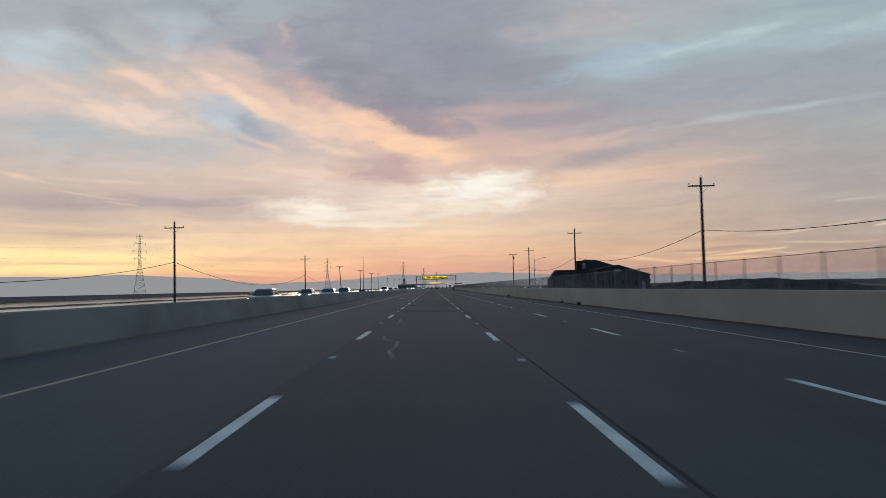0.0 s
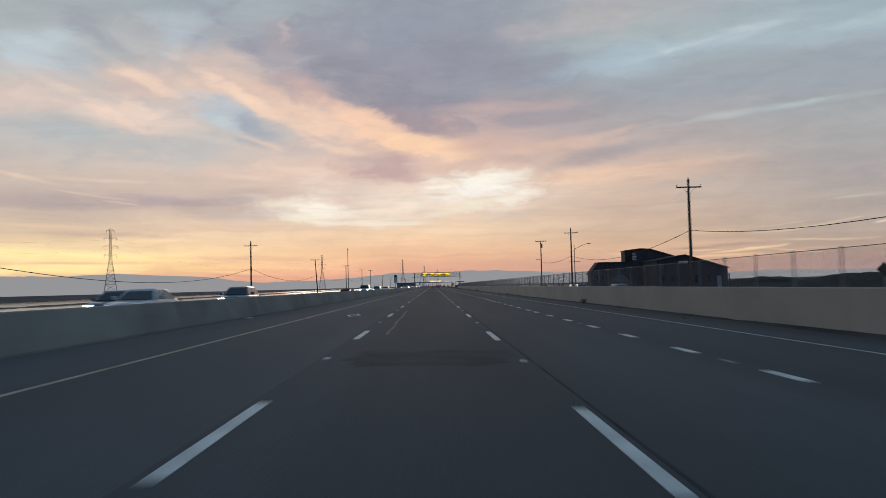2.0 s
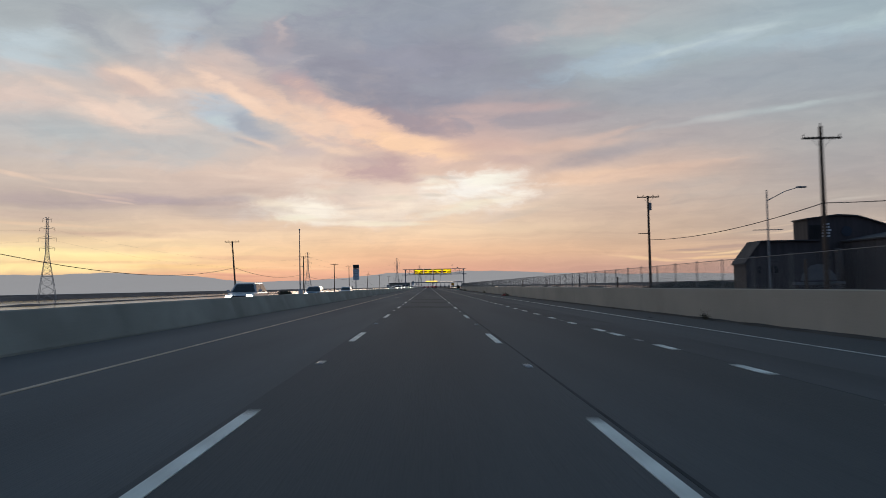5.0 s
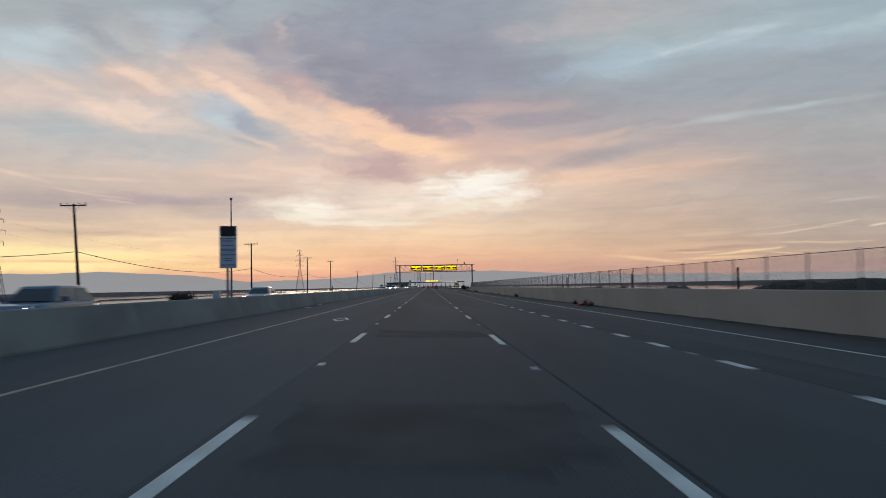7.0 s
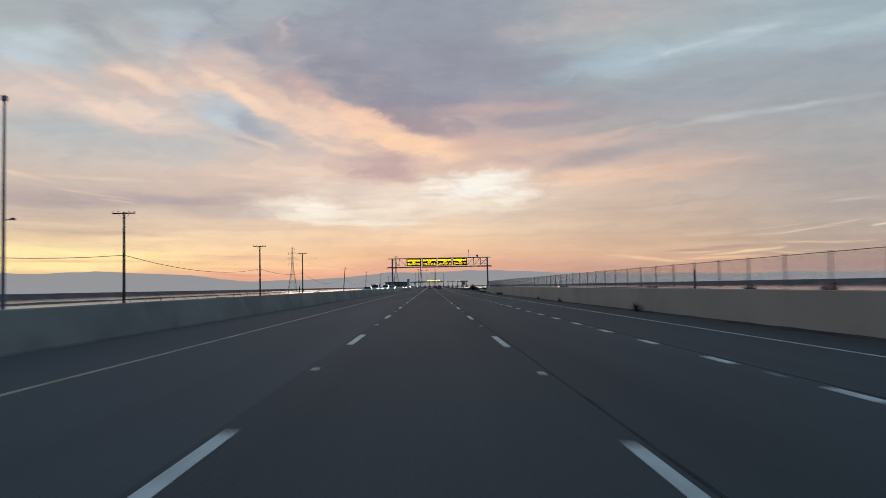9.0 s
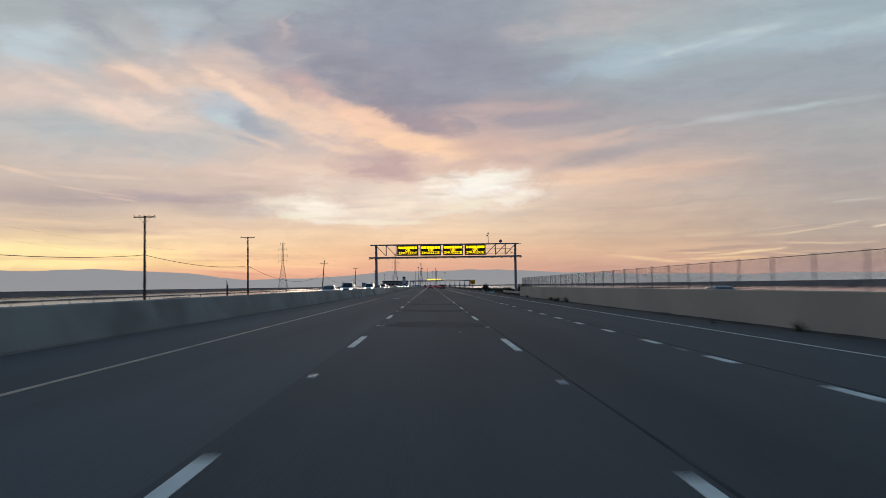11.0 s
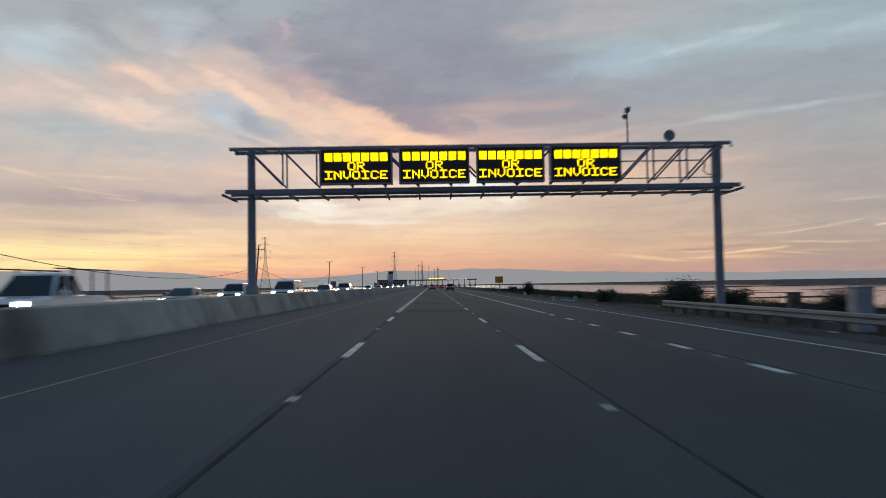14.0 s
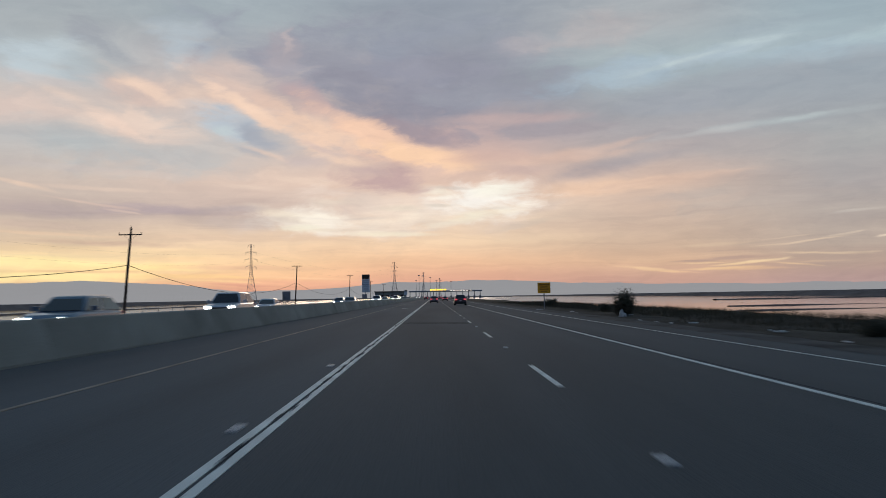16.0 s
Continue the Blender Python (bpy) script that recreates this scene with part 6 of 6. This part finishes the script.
rnd = random.Random(21)
spots = [(rnd.uniform(15.2, 33), rnd.uniform(432, 700), -0.75, 0.5) for _ in range(2600)]
blades("verge_scrub", "brown dry scrub covering the roadside verge", spots, 0.55, LEAF, 3, 30)
spots = [(rnd.uniform(17, 34), rnd.uniform(434, 640), -0.75, 0.4) for _ in range(170)]
blades("dry_weeds", "tall dry weeds on the verge", spots, 1.2, STRAW, 4, 9)
spots = [(rnd.uniform(-34, -22.5), rnd.uniform(-20, 720), -0.5, 0.45) for _ in range(1300)]
blades("far_verge_scrub", "brown scrub along the far verge", spots, 0.32, LEAF, 5, 22)
spots = [(rnd.uniform(-32, -23), rnd.uniform(250, 640), -0.5, 0.35) for _ in range(160)]
blades("far_dry_weeds", "dry weed stalks along the pond edge", spots, 0.95, STRAW, 6, 8)
spots = [(rnd.uniform(15.5, 60), rnd.uniform(0, 300), -0.8, 0.6) for _ in range(900)]
blades("lot_scrub", "dark scrub between the lot and the wall", spots, 0.55, LEAF, 7, 20)


def tumbleweed(x, y, r, seed):
    rnd = random.Random(seed)
    t = thing("weed_clump", (x, y, road_z(x)), "dark dry weed clump at the foot of the wall", "weed", "weeds at the wall")
    bm = bmesh.new()
    for k in range(42):
        a, e = rnd.uniform(0, 6.28), rnd.uniform(0.15, 1.4)
        l = r * rnd.uniform(0.6, 1.15)
        tip = Vector((math.cos(a) * math.cos(e), math.sin(a) * math.cos(e), math.sin(e))) * l
        mid = tip * 0.5 + Vector((rnd.gauss(0, 0.05), rnd.gauss(0, 0.05), 0.04))
        tube(bm, (0, 0, 0), mid, 0.012, 0.009, 4, False)
        tube(bm, mid, tip, 0.009, 0.004, 4, False)
        tube(bm, mid, mid + Vector((rnd.gauss(0, 0.12), rnd.gauss(0, 0.12), abs(rnd.gauss(0.1, 0.1)))), 0.007, 0.004, 4, False)
    part("stalks", bm, STRAW if seed % 3 == 0 else LEAF, t)
    return t


for i, (x, y, r) in enumerate(((13.75, 118.7, 0.42), (13.75, 180, 0.2), (13.7, 262, 0.35), (13.7, 264.2, 0.5), (13.75, 268.5, 0.3), (13.6, 309, 0.62), (13.75, 336, 0.3), (13.7, 392.6, 0.5), (13.75, 397.8, 0.38),
                              (13.7, 399, 0.3), (13.7, 401.3, 0.45), (13.75, 421, 0.35), (13.75, 350, 0.25), (13.8, 62, 0.25), (13.8, 70, 0.2))):
    tumbleweed(x, y, r, i)


def crumple(name, label, category, x, y, z, sx, sy, sz, mat, seed):
    """A crumpled heap of sheet or bag."""
    bm = bmesh.new()
    bmesh.ops.create_icosphere(bm, subdivisions=3, radius=1.0)
    for v in bm.verts:
        d = 1 + 0.38 * noise.noise(v.co * 1.7 + Vector((seed, 0, 0))) + 0.22 * noise.noise(v.co * 4.1 + Vector((0, seed, 0)))
        v.co = Vector((v.co.x * sx * d, v.co.y * sy * d, max(-0.05, v.co.z * sz * d)))
    ob = finish(name, bm, mat)
    ob.location = (x, y, z)
    return tagged(ob, label, category)


crumple("tarpaulin", "torn blue-green tarpaulin lying flat on the verge", "tarpaulin", 13.8, 486.0, -0.36, 1.15, 0.45, 0.15, TARP, 1)
crumple("tarpaulin", "torn blue-green tarpaulin heaped on the verge", "tarpaulin", 14.9, 486.2, -0.45, 0.24, 0.3, 0.60, TARP, 2)
crumple("white_sack", "dirty white sack on the verge dirt", "litter", 13.1, 487.6, -0.33, 0.16, 0.2, 0.42, RUBBISH, 9)
crumple("red_sack", "crumpled red sack lying at the wall foot", "litter", 13.3, 263.6, -0.34, 0.35, 0.8, 0.26, REDBAG, 3)
crumple("white_sack", "dirty white sack leaning by a bush", "litter", 16.0, 534.5, -0.62, 0.30, 0.32, 0.62, RUBBISH, 4)
rnd = random.Random(8)
for k in range(26):
    y = rnd.uniform(436, 580)
    x = rnd.uniform(13.2, 17.5)
    crumple("litter", "scrap of pale litter on the roadside dirt", "litter", x, y, land_height(x, y) + 0.02 if x > 14.6 else road_z(x), rnd.uniform(0.06, 0.28), rnd.uniform(0.06, 0.35), rnd.uniform(0.03, 0.10), RUBBISH, 20 + k)
for k in range(14):
    y = rnd.uniform(10, 420)
    crumple("stone", "small dark stone on the shoulder", "stone", rnd.uniform(11.8, 13.5), y, road_z(12.8), rnd.uniform(0.04, 0.12), rnd.uniform(0.04, 0.12), rnd.uniform(0.03, 0.08), PATCH, 60 + k)


def mound(x, y, rx, ry, h, seed):
    """A low heap of graded earth in the lot."""
    vs, fs, nr, na = [(x, y, -0.8 + h)], [], 8, 32
    for i in range(1, nr + 1):
        for k in range(na):
            a, f = 2 * math.pi * k / na, i / nr
            r = f * (1 + 0.18 * noise.noise(Vector((math.cos(a) * 1.5, math.sin(a) * 1.5, seed))))
            z = h * (1 - ease(0.25, 1, f)) + 0.45 * h * (1 - f) * noise.noise(Vector((f * 3.4 * math.cos(a), f * 3.4 * math.sin(a), seed + 4)))
            vs.append((x + rx * r * math.cos(a), y + ry * r * math.sin(a), -0.8 + z - (0.4 if i == nr else 0)))
    for k in range(na):
        fs.append((0, 1 + k, 1 + (k + 1) % na))
        for i in range(nr - 1):
            a, b = 1 + i * na, 1 + (i + 1) * na
            fs.append((a + k, b + k, b + (k + 1) % na, a + (k + 1) % na))
    me = bpy.data.meshes.new("earth_mound")
    me.from_pydata(vs, [], fs)
    me.materials.append(DIRT)
    return tagged(new("earth_mound", me), "low dark earth mound with dry scrub in the lot", "mound", "earth mounds in the lot")


for i, (x, y, rx, ry, h) in enumerate(((80, 196, 20, 16, 2.3), (100, 232, 20, 20, 2.5), (92, 268, 18, 16, 2.1), (78, 160, 18, 14, 2.1), (48, 288, 12, 10, 1.75), (66, 316, 14, 10, 1.9), (40, 324, 4, 7, 1.3), (72, 352, 9, 12, 1.7), (33, 356, 3, 5, 1.2))):
    mound(x, y, rx, ry, h, i)
spots = [(rnd.uniform(62, 118), rnd.uniform(150, 285), 0.3, 0.9) for _ in range(260)] + [(rnd.uniform(38, 58), rnd.uniform(280, 296), 0.3, 0.8) for _ in range(60)]
blades("mound_scrub", "dark dry scrub on the earth mounds", spots, 0.9, LEAF, 11, 16)
for x, y, w, h, mat, words in ((16.4, 441.5, 0.62, 1.75, PALE, "grey steel equipment cabinet behind the guardrail"), (16.5, 446.6, 0.45, 1.5, SCRAPE, "rusty brown equipment cabinet behind the guardrail")):
    box_ = thing("roadside_cabinet", (x, y, -0.75), words, "cabinet", "cabinets by the gantry")
    part("body", box(bmesh.new(), -w / 2, w / 2, -w / 2, w / 2, -0.1, h, 0.03), mat, box_)
    part("lid", box(bmesh.new(), -w / 2 - 0.03, w / 2 + 0.03, -w / 2 - 0.03, w / 2 + 0.03, h, h + 0.05, 0.01), mat, box_)
    part("door", box(bmesh.new(), -w / 2 + 0.04, w / 2 - 0.04, -w / 2 - 0.02, -w / 2, 0.1, h - 0.08, 0.008), mat, box_)
# rough dirt creeping over the outer shoulder past the end of the wall
dv, df = [], []
for i in range(560):
    y = 430.6 + i * 0.5
    e = 12.75 + 0.35 * noise.noise(Vector((y * 0.35, 2, 0))) + 0.3 * noise.noise(Vector((y * 0.06, 6, 0)))
    for x in (e, e + 0.5, 13.7, 14.3, 14.9, 15.6):
        dv.append((x, y, (road_z(x) + 0.006 + (0.0 if x == e else 0.02 + 0.05 * abs(noise.noise(Vector((x * 1.7, y * 1.1, 8)))))) if x < 14.65 else -0.46 - 0.2 * (x - 14.9)))
for i in range(559):
    for j in range(5):
        df.append((i * 6 + j, i * 6 + j + 1, (i + 1) * 6 + j + 1, (i + 1) * 6 + j))
dme = bpy.data.meshes.new("verge_dirt")
dme.from_pydata(dv, [], df)
dme.materials.append(GRIT)
tagged(new("verge_dirt", dme), "rough grey-brown dirt along the edge of the shoulder", "dirt", kind="stuff")
# scraps at the foot of the median
for k, (x, y) in enumerate(((-5.7, 254.7), (-5.9, 261.6), (-5.9, 92.0))):
    crumple("litter", "flat scrap of pale litter on the inner shoulder", "litter", x, y, road_z(x), 0.2, 0.28, 0.05, RUBBISH, 120 + k)
# pale cabinet by the far edge
cab = thing("roadside_cabinet", (-22.6, 296.0, -0.35), "small pale roadside equipment cabinet", "cabinet")
part("body", box(bmesh.new(), -0.4, 0.4, -0.3, 0.3, -0.1, 1.5, 0.03), SIGNWHITE, cab)
part("lid", box(bmesh.new(), -0.44, 0.44, -0.34, 0.34, 1.5, 1.56, 0.01), SIGNGREY, cab)

# wire fence and a broken pole between the far verge and the pond
low = thing("wire_fence", (-24.6, 330.0, -0.5), "low wire fence on thin posts along the pond", "fence")
pmesh = bpy.data.meshes.new("post")
bm = bmesh.new()
tube(bm, (0, 0, -0.3), (0, 0, 1.25), 0.035, 0.03, 6)
bm.to_mesh(pmesh)
bm.free()
pmesh.materials.append(WIREMESH)
for k in range(72):
    shared("post", pmesh, low, (rnd.uniform(-0.06, 0.06), 4.0 * k, rnd.uniform(-0.08, 0.05)), (rnd.gauss(0, 0.03), rnd.gauss(0, 0.03), 0))
for z in (0.45, 0.8, 1.15):
    part("strand", tube(bmesh.new(), (0, 0, z), (0, 284, z), 0.006, seg=4), WIREMESH, low)
stub = thing("broken_pole", (-26.0, 431.0, -0.5), "splintered stump of a dark timber pole", "pole stump")
bm = bmesh.new()
tube(bm, (0, 0, -0.3), (0.04, 0, 2.3), 0.14, 0.11, 9)
tube(bm, (-0.06, 0.03, 2.3), (-0.08, 0.03, 2.95), 0.05, 0.015, 5)
tube(bm, (0.07, -0.02, 2.25), (0.1, -0.02, 2.6), 0.045, 0.012, 5)
part("stump", bm, WOOD, stub)
